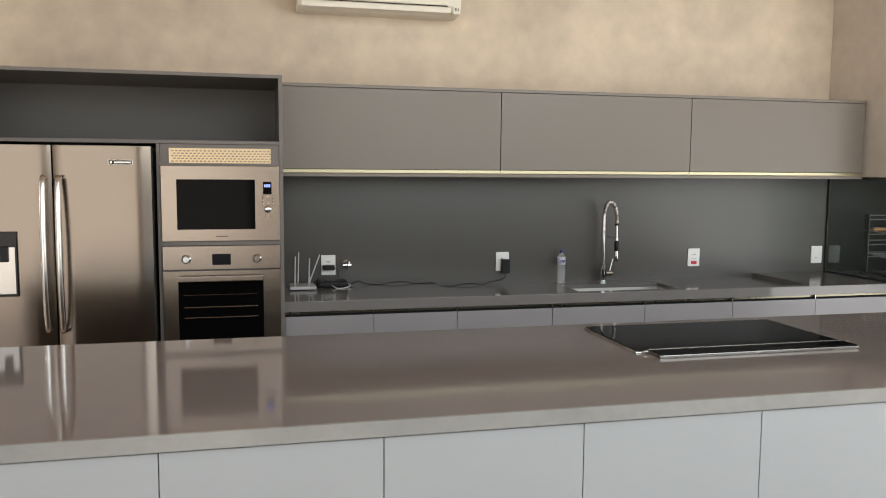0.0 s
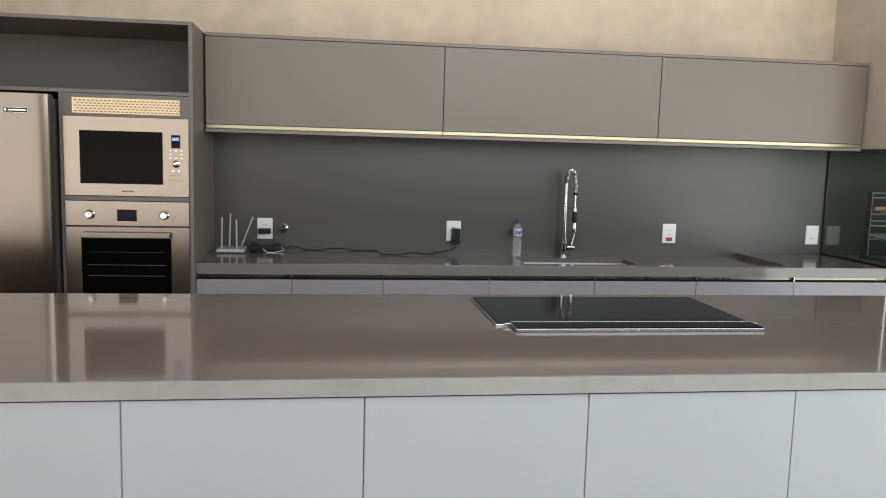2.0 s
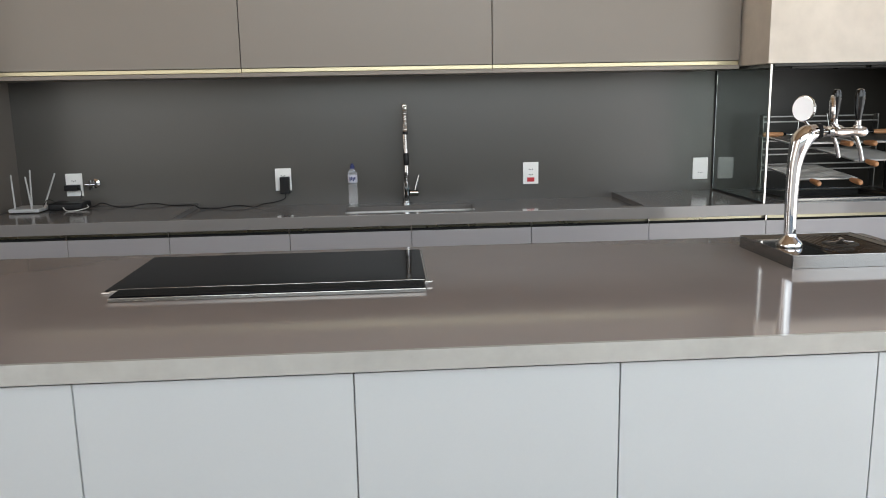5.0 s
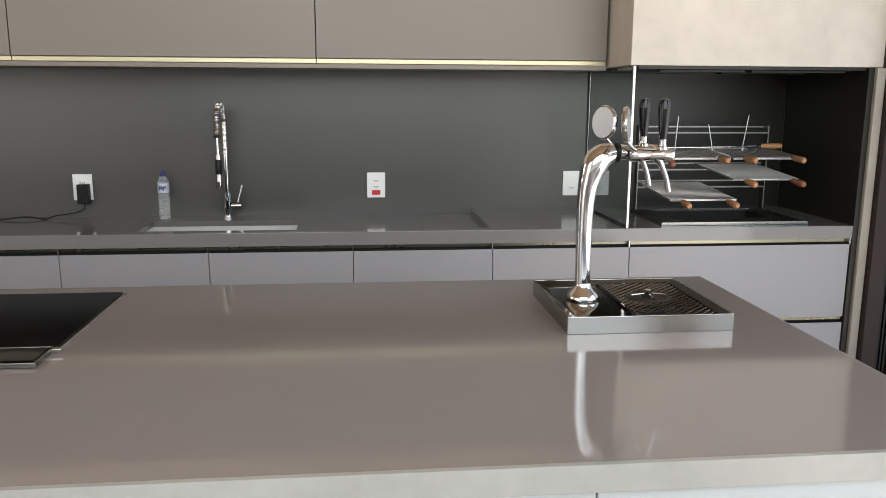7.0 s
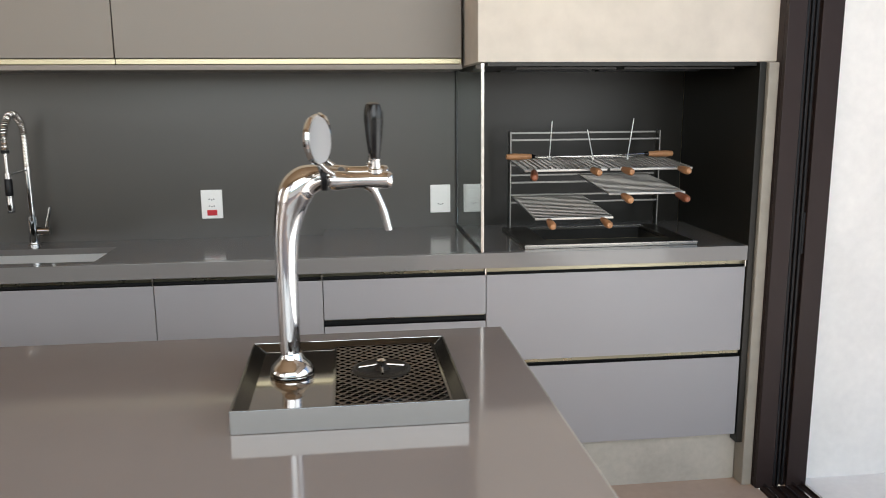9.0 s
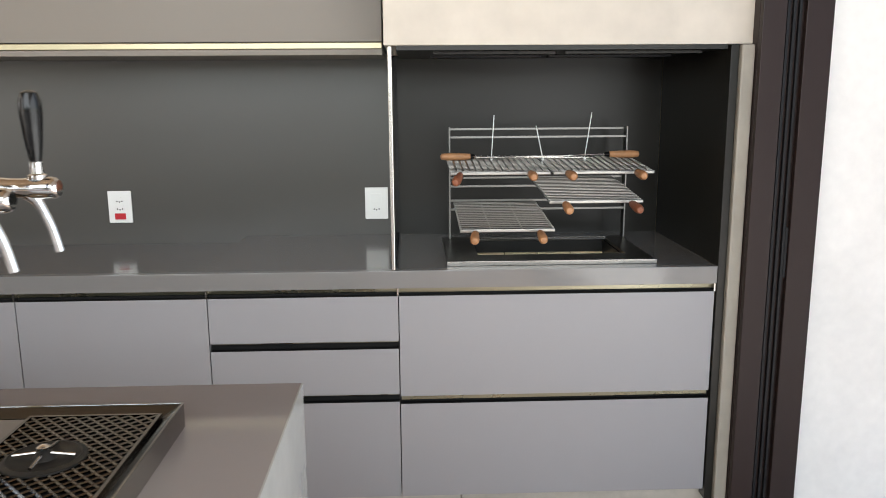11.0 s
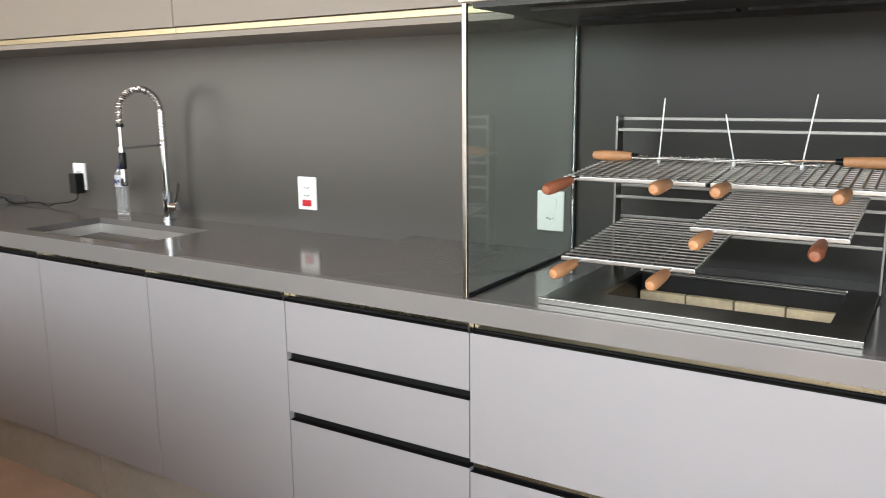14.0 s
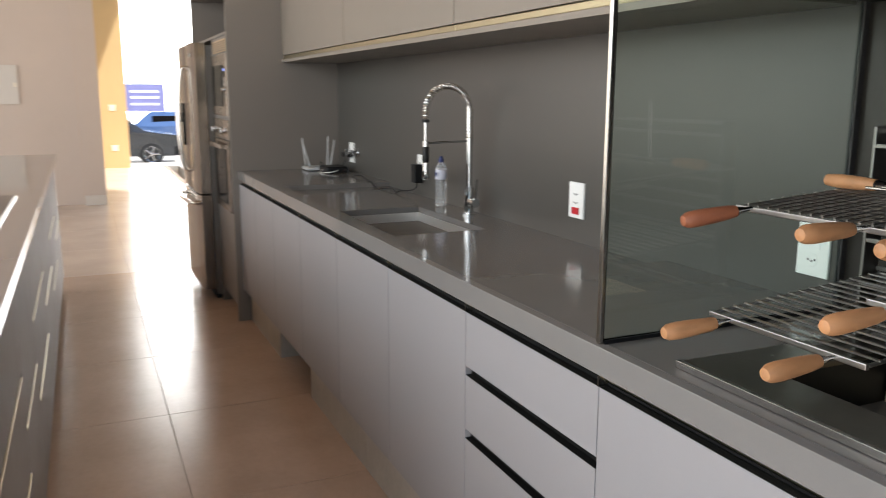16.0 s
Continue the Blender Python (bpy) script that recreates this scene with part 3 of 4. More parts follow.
part("base_flange", lathe((3.322, -2.10, IT + 0.0305), ((0.0385, 0), (0.0410, 0.003), (0.0405, 0.009), (0.0380, 0.015), (0.0335, 0.021), (0.0275, 0.026), (0.0230, 0.031), (0.0202, 0.037), (0.0190, 0.043))), CHROME, tap, smooth=True)
# the neck swells at its elbow and narrows again to the collar
NECK = ((3.321, 1.084, 0.0185), (3.320, 1.16, 0.0190), (3.320, 1.25, 0.0200), (3.322, 1.31, 0.0222), (3.328, 1.352, 0.0262), (3.339, 1.390, 0.0318), (3.358, 1.412, 0.0300), (3.387, 1.4215, 0.0222))
sweep = smooth_path([(x, z, r) for x, z, r in NECK], 8)
part("column", tube([(p.x, -2.10, p.y) for p in sweep], [p.z for p in sweep], 32), CHROME, tap, smooth=True)
part("collar", lathe((3.3872, -2.10, 1.421), ((0.0225, 0), (0.0255, 0.002), (0.0255, 0.010), (0.0225, 0.012)), (1, 0, 0), 28), BLACK, tap, "black rubber collar", True)
part("shank", rod((3.3993, -2.10, 1.421), (3.416, -2.10, 1.420), 0.0195, 0.0175, 24), CHROME, tap, smooth=True)
part("manifold", tube(((3.422, -2.165, 1.420), (3.422, -2.10, 1.420), (3.422, -2.035, 1.420)), 0.0145, 24), CHROME, tap, smooth=True)
for ty, sx in ((-2.165, 1), (-2.035, -1)):
    f = part("faucet", lathe((3.403, ty, 1.420), ((0.0135, 0), (0.0165, 0.003), (0.0172, 0.012), (0.0165, 0.022), (0.0150, 0.030), (0.0138, 0.044), (0.0138, 0.060), (0.0152, 0.070), (0.0156, 0.098), (0.0140, 0.104), (0.0110, 0.107)), (1, 0, 0)), CHROME, tap, smooth=True)
    part("spout", tube(smooth_path(((3.470, ty, 1.412), (3.480, ty, 1.400), (3.494, ty, 1.368), (3.503, ty, 1.332)), 5), [0.0115 - 0.0048 * min(1.0, k / 7) for k in range(16)], 14), CHROME, f, smooth=True)
    part("lever_socket", lathe((3.482, ty, 1.432), ((0.013, 0), (0.013, 0.006), (0.0095, 0.008), (0.0085, 0.022), (0.009, 0.024))), CHROME, f, smooth=True)
    part("handle", lathe((3.482, ty, 1.4565), ((0.0078, 0), (0.0092, 0.008), (0.0122, 0.032), (0.0148, 0.062), (0.0145, 0.080), (0.0110, 0.091), (0.004, 0.0945)), segments=24), BLACKGLOSS, f, "glossy black tap handle", True)
    my = -2.185 if sx > 0 else -2.020
    ax = (0.9 * sx, -0.43, 0.05)
    part("medallion_stem", tube(smooth_path(((3.412, my, 1.432), (3.400, my, 1.440), (3.389, my, 1.452)), 4), 0.005, 10), CHROME, tap, smooth=True)
    md = part("medallion", lathe(Vector((3.385, my, 1.490)) - Vector(ax) * 0.008, ((0.030, 0), (0.041, 0.004), (0.043, 0.010), (0.041, 0.014), (0.039, 0.0142)), ax, 40), CHROME, tap, "round brushed metal medallion", True)
    part("medallion_face", lathe(Vector((3.385, my, 1.490)) + Vector(ax) * 0.0064, ((0.0385, 0), (0.0385, 0.0006)), ax, 40), MEDAL, md)

# ---- sink, mixer, bottle ----
sink = thing("sink", 2.187, -0.35, 0.77, "rectangular stainless steel undermount sink", "sink")
SX0, SX1, SY0, SY1 = 1.805, 2.487, -0.545, -0.170
bm = block(SX0 - 0.003, SY0 - 0.003, 0.762, SX1 + 0.003, SY1 + 0.003, 0.768)
block(SX0 - 0.003, SY0 - 0.003, 0.768, SX0 + 0.001, SY1 + 0.003, 0.9395, bm=bm)
block(SX1 - 0.001, SY0 - 0.003, 0.768, SX1 + 0.003, SY1 + 0.003, 0.9395, bm=bm)
block(SX0 + 0.001, SY0 - 0.003, 0.768, SX1 - 0.001, SY0 + 0.001, 0.9395, bm=bm)
block(SX0 + 0.001, SY1 - 0.001, 0.768, SX1 - 0.001, SY1 + 0.003, 0.9395, bm=bm)
part("bowl", bm, SINKSTEEL, sink)
part("drain", lathe((2.19, -0.33, 0.7682), ((0.055, 0), (0.055, 0.002), (0.045, 0.004), (0.038, 0.002), (0.03, 0.002), (0.012, 0.006))), CHROME, sink, smooth=True)

FX, FY, WZ = 2.133, -0.072, 0.965
mixer = thing("kitchen_mixer_tap", FX, FY, WZ, "chrome spring-neck kitchen mixer tap with pull-down spray", "tap")
part("base_ring", lathe((FX, FY, WZ + 0.0005), ((0.027, 0), (0.027, 0.006), (0.021, 0.009), (0.0205, 0.012))), CHROME, mixer, smooth=True)
part("body", rod((FX, FY, WZ + 0.012), (FX, FY, 1.085), 0.0205, segments=24), CHROME, mixer, smooth=True)
part("stem", rod((FX, FY, 1.0855), (FX, FY, 1.2678), 0.0125, segments=18), CHROME, mixer, smooth=True)
lv = part("lever_body", rod((FX + 0.020, FY, 1.024), (FX + 0.066, FY, 1.024), 0.0185, segments=24), CHROME, mixer, smooth=True)
part("lever", tube(((FX + 0.052, FY, 1.036), (FX + 0.057, FY, 1.06), (FX + 0.074, FY, 1.124)), [0.0080, 0.0072, 0.0060], 12), CHROME, lv, smooth=True)
R = 0.100
core = [(FX, FY, 1.29), (FX, FY, 1.34), (FX, FY, 1.405)] + [(FX, FY - R + R * math.cos(a), 1.405 + R * math.sin(a)) for a in (math.pi * k / 24 for k in range(1, 25))] + [(FX, FY - 2 * R, 1.385), (FX, FY - 2 * R, 1.370)]
part("hose", tube(core, 0.0065, 12), DARKMIRROR, mixer, "dark flexible hose")
# the spring: a helix round the hose, dense on the riser, open over the arch
dist, way = [0.0], [Vector(p) for p in core]
for a, b in zip(way, way[1:]):
    dist.append(dist[-1] + (b - a).length)


def along(s):
    for k in range(len(way) - 1):
        if s <= dist[k + 1] or k == len(way) - 2:
            f = (s - dist[k]) / (dist[k + 1] - dist[k])
            d = (way[k + 1] - way[k]).normalized()
            return way[k].lerp(way[k + 1], f), d


helix, total, turns = [], dist[-1], 0.0
for k in range(0, 900):
    s = total * k / 900
    p, d = along(s)
    turns += total / 900 / (0.0058 if s < 0.13 else 0.0100)
    side = Vector((1, 0, 0))
    other = d.cross(side)
    a = 2 * math.pi * turns
    helix.append(p + (side * math.cos(a) + other * math.sin(a)) * 0.0118)
part("spring", tube(helix, 0.0029, 7), HANDLE, mixer, "open chrome spring", True)
part("spring_ring", rod((FX, FY - 2 * R, 1.360), (FX, FY - 2 * R, 1.372), 0.0155, segments=20), BLACK, mixer, "black ring")
part("spray_hose", rod((FX, FY - 2 * R, 1.284), (FX, FY - 2 * R, 1.3598), 0.0072, segments=16), CHROME, mixer, smooth=True)
part("support_arm", rod((FX, FY - 0.0115, 1.280), (FX, FY - 2 * R + 0.012, 1.276), 0.0045, segments=12), CHROME, mixer, smooth=True)
part("arm_ring", rod((FX, FY - 2 * R, 1.262), (FX, FY - 2 * R, 1.2838), 0.013, segments=20), CHROME, mixer, smooth=True)
part("arm_collar", rod((FX, FY, 1.268), (FX, FY, 1.294), 0.0145, segments=20), CHROME, mixer, smooth=True)
sp = part("spray_grip", lathe((FX, FY - 2 * R, 1.2618), ((0.012, 0), (0.0145, -0.004), (0.0145, -0.062), (0.013, -0.066))), BLACK, mixer, "black spray grip", True)
part("spray_nozzle", lathe((FX, FY - 2 * R, 1.1956), ((0.0125, 0), (0.0130, -0.030), (0.0150, -0.058), (0.0125, -0.066))), CHROME, sp, smooth=True)

BX, BY = 1.836, -0.070
bottle = thing("detergent_bottle", BX, BY, WZ, "clear plastic detergent bottle with pale label and dark blue cap", "bottle")


def bottle_shell():
    """A clear bottle whose lower half has crossing diagonal ribs."""
    bm, n = bmesh.new(), 36
    rows = [(0.021, 0.001), (0.0265, 0.006)] + [(0.0268, 0.010 + k * 0.004) for k in range(28)] + [(0.0262, 0.125), (0.0262, 0.172), (0.024, 0.182), (0.015, 0.196), (0.0115, 0.203)]
    rings = []
    for r, h in rows:
        ring = []
        for k in range(n):
            a = 2 * math.pi * k / n
            rib = 0.0016 * max(abs(math.sin(3 * a + h * 75)), abs(math.sin(3 * a - h * 75))) if 0.009 < h < 0.119 else 0.0
            ring.append(bm.verts.new((BX + (r - rib) * math.cos(a), BY + (r - rib) * math.sin(a), WZ + h)))
        rings.append(ring)
    for ra, rb in zip(rings, rings[1:]):
        for k in range(n):
            bm.faces.new((ra[k], ra[(k + 1) % n], rb[(k + 1) % n], rb[k]))
    bm.faces.new(reversed(rings[0]))
    bm.faces.new(rings[-1])
    return bm


b = part("bottle_body", bottle_shell(), CLEARPLASTIC, bottle, smooth=True)
b.visible_shadow = False
part("label", lathe((BX, BY, WZ), ((0.0264, 0.126), (0.0268, 0.127), (0.0268, 0.169), (0.0264, 0.170)), segments=28), LABELBLUE, bottle, "pale lavender label with dark blue print", True)
bm = bmesh.new()
for k, (h0, h1) in enumerate(((0.138, 0.158), (0.142, 0.160), (0.136, 0.156), (0.144, 0.158))):
    a = math.radians(-118 + k * 19)
    cx, cy = BX + 0.0272 * math.cos(a), BY + 0.0272 * math.sin(a)
    block(cx - 0.0034, cy - 0.0008, WZ + h0, cx + 0.0034, cy + 0.0008, WZ + h1, bm=bm)
part("print", bm, BLUECAP, bottle)
part("cap", lathe((BX, BY, WZ), ((0.0128, 0.2032), (0.0128, 0.218), (0.0085, 0.221), (0.0075, 0.229), (0.005, 0.231))), BLUECAP, bottle, "dark blue cap", True)


# ---- sockets and what is plugged in ----
def socket(x0, z0, kind, label):
    s = thing("wall_socket", x0 + 0.045, 0, z0, label, "socket", "sockets on the splashback")
    part("plate", block(x0, -0.009, z0, x0 + 0.09, -0.0005, z0 + 0.125, 0.003), WHITEP, s)
    cells = {"double": (0.050, 0.085), "red": (0.055, 0.085), "switch": (0.040,)}[kind]
    for c in cells:
        rc = part("receptacle", lathe((x0 + 0.045, -0.0092, z0 + c), ((0.019, 0), (0.019, 0.0008), (0.017, 0.0012), (0.004, 0.0012)), (0, -1, 0), 6), WHITEP, s)
        for dx in (-0.0095, 0, 0.0095):
            part("pin_hole", rod((x0 + 0.045 + dx, -0.0105, z0 + c - (0.003 if dx == 0 else 0)), (x0 + 0.045 + dx, -0.0112, z0 + c - (0.003 if dx == 0 else 0)), 0.0028, segments=8), BLACK, rc)
    if kind == "red":
        part("rocker", block(x0 + 0.024, -0.0135, z0 + 0.014, x0 + 0.066, -0.0092, z0 + 0.038, 0.002), RED, s, "red rocker")
    if kind == "switch":
        part("rocker", block(x0 + 0.024, -0.0115, z0 + 0.066, x0 + 0.066, -0.0092, z0 + 0.102, 0.001), WHITEP, s)
    return s


socket(0.254, 1.047, "double", "white double wall socket with a black adapter plugged in")
socket(1.400, 1.048, "double", "white double wall socket with a black power adapter")
socket(2.806, 1.050, "red", "white wall socket plate with a red rocker")
socket(3.802, 1.053, "switch", "white wall plate with a switch and a socket")
ad = thing("power_adapter", 1.455, -0.03, 1.03, "black power adapter plugged into a wall socket", "adapter")
part("case", block(1.430, -0.056, 1.035, 1.482, -0.0118, 1.128, 0.004), BLACK, ad)
part("cable", tube(smooth_path(((1.456, -0.034, 1.034), (1.456, -0.036, 1.018), (1.448, -0.040, 1.005), (1.40, -0.05, 0.990), (1.33, -0.07, 0.982), (1.29, -0.085, 0.969), (1.21, -0.075, 0.979), (1.15, -0.085, 0.976), (1.09, -0.10, 0.969), (1.00, -0.105, 0.973), (0.955, -0.105, 0.9925), (0.84, -0.10, 0.9925), (0.76, -0.09, 1.004), (0.68, -0.10, 1.002), (0.62, -0.11, 0.9930), (0.54, -0.10, 0.9950), (0.47, -0.10, 1.016), (0.44, -0.11, 1.003), (0.40, -0.12, 0.994), (0.375, -0.125, 1.004)), 7), 0.0032, 8), BLACK, ad, "thin kinked black cable", True)
ad = thing("plug_adapter", 0.30, -0.03, 1.09, "small black adapter plugged into a wall socket", "adapter")
part("case", block(0.262, -0.062, 1.082, 0.334, -0.0118, 1.112, 0.004), BLACK, ad)
part("cable", tube(smooth_path(((0.333, -0.05, 1.095), (0.352, -0.06, 1.08), (0.356, -0.075, 1.05), (0.350, -0.085, 1.036)), 7), 0.002, 8), BLACK, ad)
vl = thing("angle_valve", 0.41, -0.02, 1.115, "chrome angle valve with a cross handle on the splashback", "valve")
part("rosette", lathe((0.41, -0.0005, 1.115), ((0.026, 0), (0.026, 0.003), (0.013, 0.009), (0.011, 0.032)), (0, -1, 0)), CHROME, vl, smooth=True)
part("body", rod((0.41, -0.042, 1.095), (0.41, -0.042, 1.133), 0.010, segments=18), CHROME, vl, smooth=True)
part("spindle", rod((0.41, -0.050, 1.115), (0.41, -0.072, 1.115), 0.006, segments=14), CHROME, vl, smooth=True)
bm = rod((0.384, -0.076, 1.115), (0.436, -0.076, 1.115), 0.0085, segments=12)
rod((0.41, -0.076, 1.089), (0.41, -0.076, 1.141), 0.0085, segments=12, bm=bm)
part("handle", bm, CHROME, vl)

DZ = 0.99
rt = thing("wifi_router", 0.12, -0.20, DZ, "pale grey wireless router with four antennas", "router")
part("case", block(0.048, -0.268, DZ + 0.004, 0.205, -0.098, DZ + 0.024, 0.008, segments=3), GREYP, rt)
part("foot", block(0.060, -0.25, DZ, 0.195, -0.115, DZ + 0.0035), BLACK, rt)
for ax, ay, tx, ty, tz in ((0.078, -0.250, 0.082, -0.266, 0.205), (0.104, -0.110, 0.110, -0.105, 0.215), (0.160, -0.245, 0.163, -0.288, 0.195), (0.176, -0.110, 0.236, -0.100, 0.196)):
    part("antenna", tube(((ax, ay, DZ + 0.022), (ax, ay, DZ + 0.035), (tx, ty, DZ + tz - 0.005), (tx, ty, DZ + tz)), [0.0050, 0.0050, 0.0042, 0.0030], 10), GREYP, rt, smooth=True)
part("port_cable", tube(smooth_path(((0.19, -0.18, DZ + 0.02), (0.22, -0.19, DZ + 0.06), (0.25, -0.19, DZ + 0.055), (0.262, -0.17, DZ + 0.03)), 6), 0.002, 8), BLACK, rt)
md = thing("modem", 0.31, -0.12, DZ, "flat black modem box on the worktop", "modem")
part("case", block(0.222, -0.200, DZ + 0.003, 0.400, -0.060, DZ + 0.040, 0.012, segments=3), BLACK, md)
part("foot", block(0.26, -0.18, DZ, 0.38, -0.10, DZ + 0.0028), BLACK, md)
part("cable_loop", tube(smooth_path(((0.30, -0.196, DZ + 0.02), (0.33, -0.225, DZ + 0.004), (0.38, -0.22, DZ + 0.004), (0.42, -0.17, DZ + 0.012), (0.402, -0.13, DZ + 0.02)), 6), 0.0022, 8), WHITEP, md, "thin white cable")

# ---- ovens ----
mw = thing("built_in_microwave", -0.317, -0.5, 1.33, "built-in stainless steel microwave with dark window", "microwave")
part("body", block(-0.600, -0.6995, 1.340, -0.034, -0.22, 1.712), CARCASS, mw)
part("frame", block(-0.6145, -0.7140, 1.331, -0.0195, -0.700, 1.7215, 0.002), OVENSTEEL, mw)
dr = part("door_glass", block(-0.538, -0.7185, 1.392, -0.145, -0.7145, 1.652, 0.0015), OVENGLASS, mw, "black glass window")
part("window", block(-0.492, -0.7193, 1.430, -0.208, -0.7187, 1.612), OVENGLASS, dr)
dp = part("display", block(-0.103, -0.7165, 1.575, -0.060, -0.7142, 1.640, 0.001), BLACKGLASS, mw)
bm = bmesh.new()
for k in range(4):
    block(-0.098 + 0.0085 * k, -0.7172, 1.612, -0.092 + 0.0085 * k, -0.7167, 1.628, bm=bm)
part("digits", bm, DISPLAY, dp, "small blue lit digits")
for r in range(3):
    for c in range(3):
        if (r, c) != (1, 1):
            part("button", lathe((-0.108 + c * 0.027, -0.7142, 1.562 - r * 0.018), ((0.0055, 0), (0.0055, 0.002), (0.004, 0.003)), (0, -1, 0), 12), CHROME, mw)
part("knob", lathe((-0.081, -0.7142, 1.497), ((0.019, 0), (0.019, 0.003), (0.015, 0.005), (0.014, 0.018), (0.011, 0.020)), (0, -1, 0), 24), CHROME, mw, smooth=True)
for dx in (-0.014, 0.014):
    part("button", lathe((-0.081 + dx, -0.7142, 1.462), ((0.005, 0), (0.005, 0.002)), (0, -1, 0), 12), CHROME, mw)
part("open_button", block(-0.112, -0.7155, 1.413, -0.052, -0.7142, 1.440, 0.001), OVENSTEEL, mw)
part("badge", block(-0.345, -0.7148, 1.3535, -0.285, -0.7142, 1.3585), CARCASS, mw)

ov = thing("built_in_oven", -0.317, -0.5, 0.71, "built-in stainless steel oven with dark glass door", "oven")
part("body", block(-0.600, -0.6995, 0.715, -0.034, -0.16, 1.300), CARCASS, ov)
cp = part("control_panel", block(-0.6145, -0.716, 1.182, -0.0195, -0.700, 1.3055, 0.002), OVENSTEEL, ov)
dp = part("display", block(-0.368, -0.7182, 1.206, -0.274, -0.7162, 1.264, 0.001), BLACKGLASS, cp)
for kx in (-0.498, -0.141):
    k = part("knob", lathe((kx, -0.7162, 1.238), ((0.024, 0), (0.024, 0.003), (0.019, 0.006), (0.018, 0.024), (0.015, 0.027)), (0, -1, 0), 28), CHROME, cp, smooth=True)
    part("knob_grip", block(kx - 0.004, -0.7475, 1.221, kx + 0.004, -0.7434, 1.255, 0.001), CHROME, cp)
od = part("oven_door", block(-0.6145, -0.718, 0.713, -0.0195, -0.700, 1.1755, 0.002), OVENSTEEL, ov)
part("door_glass", block(-0.540, -0.7215, 0.760, -0.108, -0.7185, 1.118, 0.001), OVENGLASS, od, "black glass window")
for z in (0.985, 0.930, 1.05):
    part("rack_rail", rod((-0.512, -0.7232, z), (-0.138, -0.7232, z), 0.0018 if z < 1.04 else 0.0008, segments=8), OVENSTEEL, od, "oven rack seen through the glass")
part("handle", block(-0.538, -0.757, 1.122, -0.108, -0.742, 1.152, 0.005), OVENSTEEL, od)
for hx in (-0.520, -0.126):
    part("handle_post", block(hx - 0.008, -0.7425, 1.130, hx + 0.008, -0.7184, 1.146), OVENSTEEL, od)

# ---- refrigerator ----
RX0, RX1, RM, RF = -1.555, -0.646, -1.099, -0.828
fr = thing("refrigerator", -1.09, -0.45, 0, "brushed stainless steel french-door refrigerator with water dispenser", "refrigerator")
part("body", block(RX0 + 0.006, -0.742, 0.035, RX1 - 0.006, -0.06, 1.800, 0.004), CARCASS, fr)
part("kick_plate", block(RX0 + 0.02, -0.757, 0.03, RX1 - 0.02, -0.743, 0.075), BLACK, fr)
for fx in (RX0 + 0.06, RX1 - 0.06):
    for fy in (-0.72, -0.12):
        part("foot", rod((fx, fy, 0.0), (fx, fy, 0.034), 0.02, segments=14), BLACK, fr)


def bowed_door(x0, x1, z0, z1, bulge):
    bm = bmesh.new()
    n = 10
    rows = []
    for k in range(n + 1):
        x = x0 + (x1 - x0) * k / n
        q = (2 * k / n - 1)
        y = RF - bulge * (1 - q * q) + (0.012 if k in (0, n) else 0)
        rows.append([bm.verts.new((x, y, z0)), bm.verts.new((x, y, z1)), bm.verts.new((x, -0.748, z1)), bm.verts.new((x, -0.748, z0))])
    for a, b in zip(rows, rows[1:]):
        for i in range(4):
            bm.faces.new((a[i], b[i], b[(i + 1) % 4], a[(i + 1) % 4]))
    bm.faces.new(rows[0])
    bm.faces.new(reversed(rows[-1]))
    bmesh.ops.recalc_face_normals(bm, faces=bm.faces)
    return bm


ld = part("door", bowed_door(RX0, RM - 0.004, 0.775, 1.815, 0.007), STEEL, fr, smooth=True)
rd = part("door", bowed_door(RM + 0.004, RX1, 0.775, 1.815, 0.007), STEEL, fr, smooth=True)
fd = part("freezer_drawer", bowed_door(RX0, RX1, 0.080, 0.762, 0.014), STEEL, fr, smooth=True)
for hx, d in ((RM - 0.034, ld), (RM + 0.034, rd)):
    part("handle", tube(smooth_path(((hx, RF - 0.010, 0.915), (hx, RF - 0.035, 0.925), (hx, RF - 0.058, 1.05), (hx, RF - 0.068, 1.28), (hx, RF - 0.058, 1.51), (hx, RF - 0.035, 1.645), (hx, RF - 0.010, 1.655)), 6), 0.0150, 14), HANDLE, d, "bowed polished bar handle", True)
part("handle", tube(smooth_path(((RX0 + 0.10, RF - 0.008, 0.700), (RX0 + 0.11, RF - 0.045, 0.702), (RX0 + 0.3, RF - 0.068, 0.705), (RM, RF - 0.074, 0.706), (RX1 - 0.3, RF - 0.068, 0.705), (RX1 - 0.11, RF - 0.045, 0.702), (RX1 - 0.10, RF - 0.008, 0.700)), 6), 0.0150, 14), HANDLE, fd, "bowed polished bar handle", True)
ds = part("dispenser_frame", block(-1.520, RF - 0.020, 1.085, -1.262, RF - 0.006, 1.400, 0.003), BLACKGLOSS, ld, "black dispenser surround")
part("dispenser_recess", block(-1.505, RF - 0.0215, 1.100, -1.272, RF - 0.0205, 1.325), STEELH, ds, "bright metal dispenser recess")
part("dispenser_spout", block(-1.335, RF - 0.034, 1.255, -1.300, RF - 0.022, 1.330, 0.003), BLACK, ds)
bd = part("badge", block(-0.842, RF - 0.0125, 1.722, -0.728, RF - 0.0095, 1.748, 0.001), CHROME, rd, "small dark badge with a bright border")
part("badge_plate", block(-0.839, RF - 0.0135, 1.7245, -0.731, RF - 0.0127, 1.7455), BLACK, bd)
part("badge_bar", block(-0.815, RF - 0.0142, 1.731, -0.737, RF - 0.0137, 1.739), STEELH, bd)
part("badge_mark", rod((-0.828, RF - 0.0137, 1.735), (-0.828, RF - 0.0142, 1.735), 0.006, segments=14), STEELH, bd)

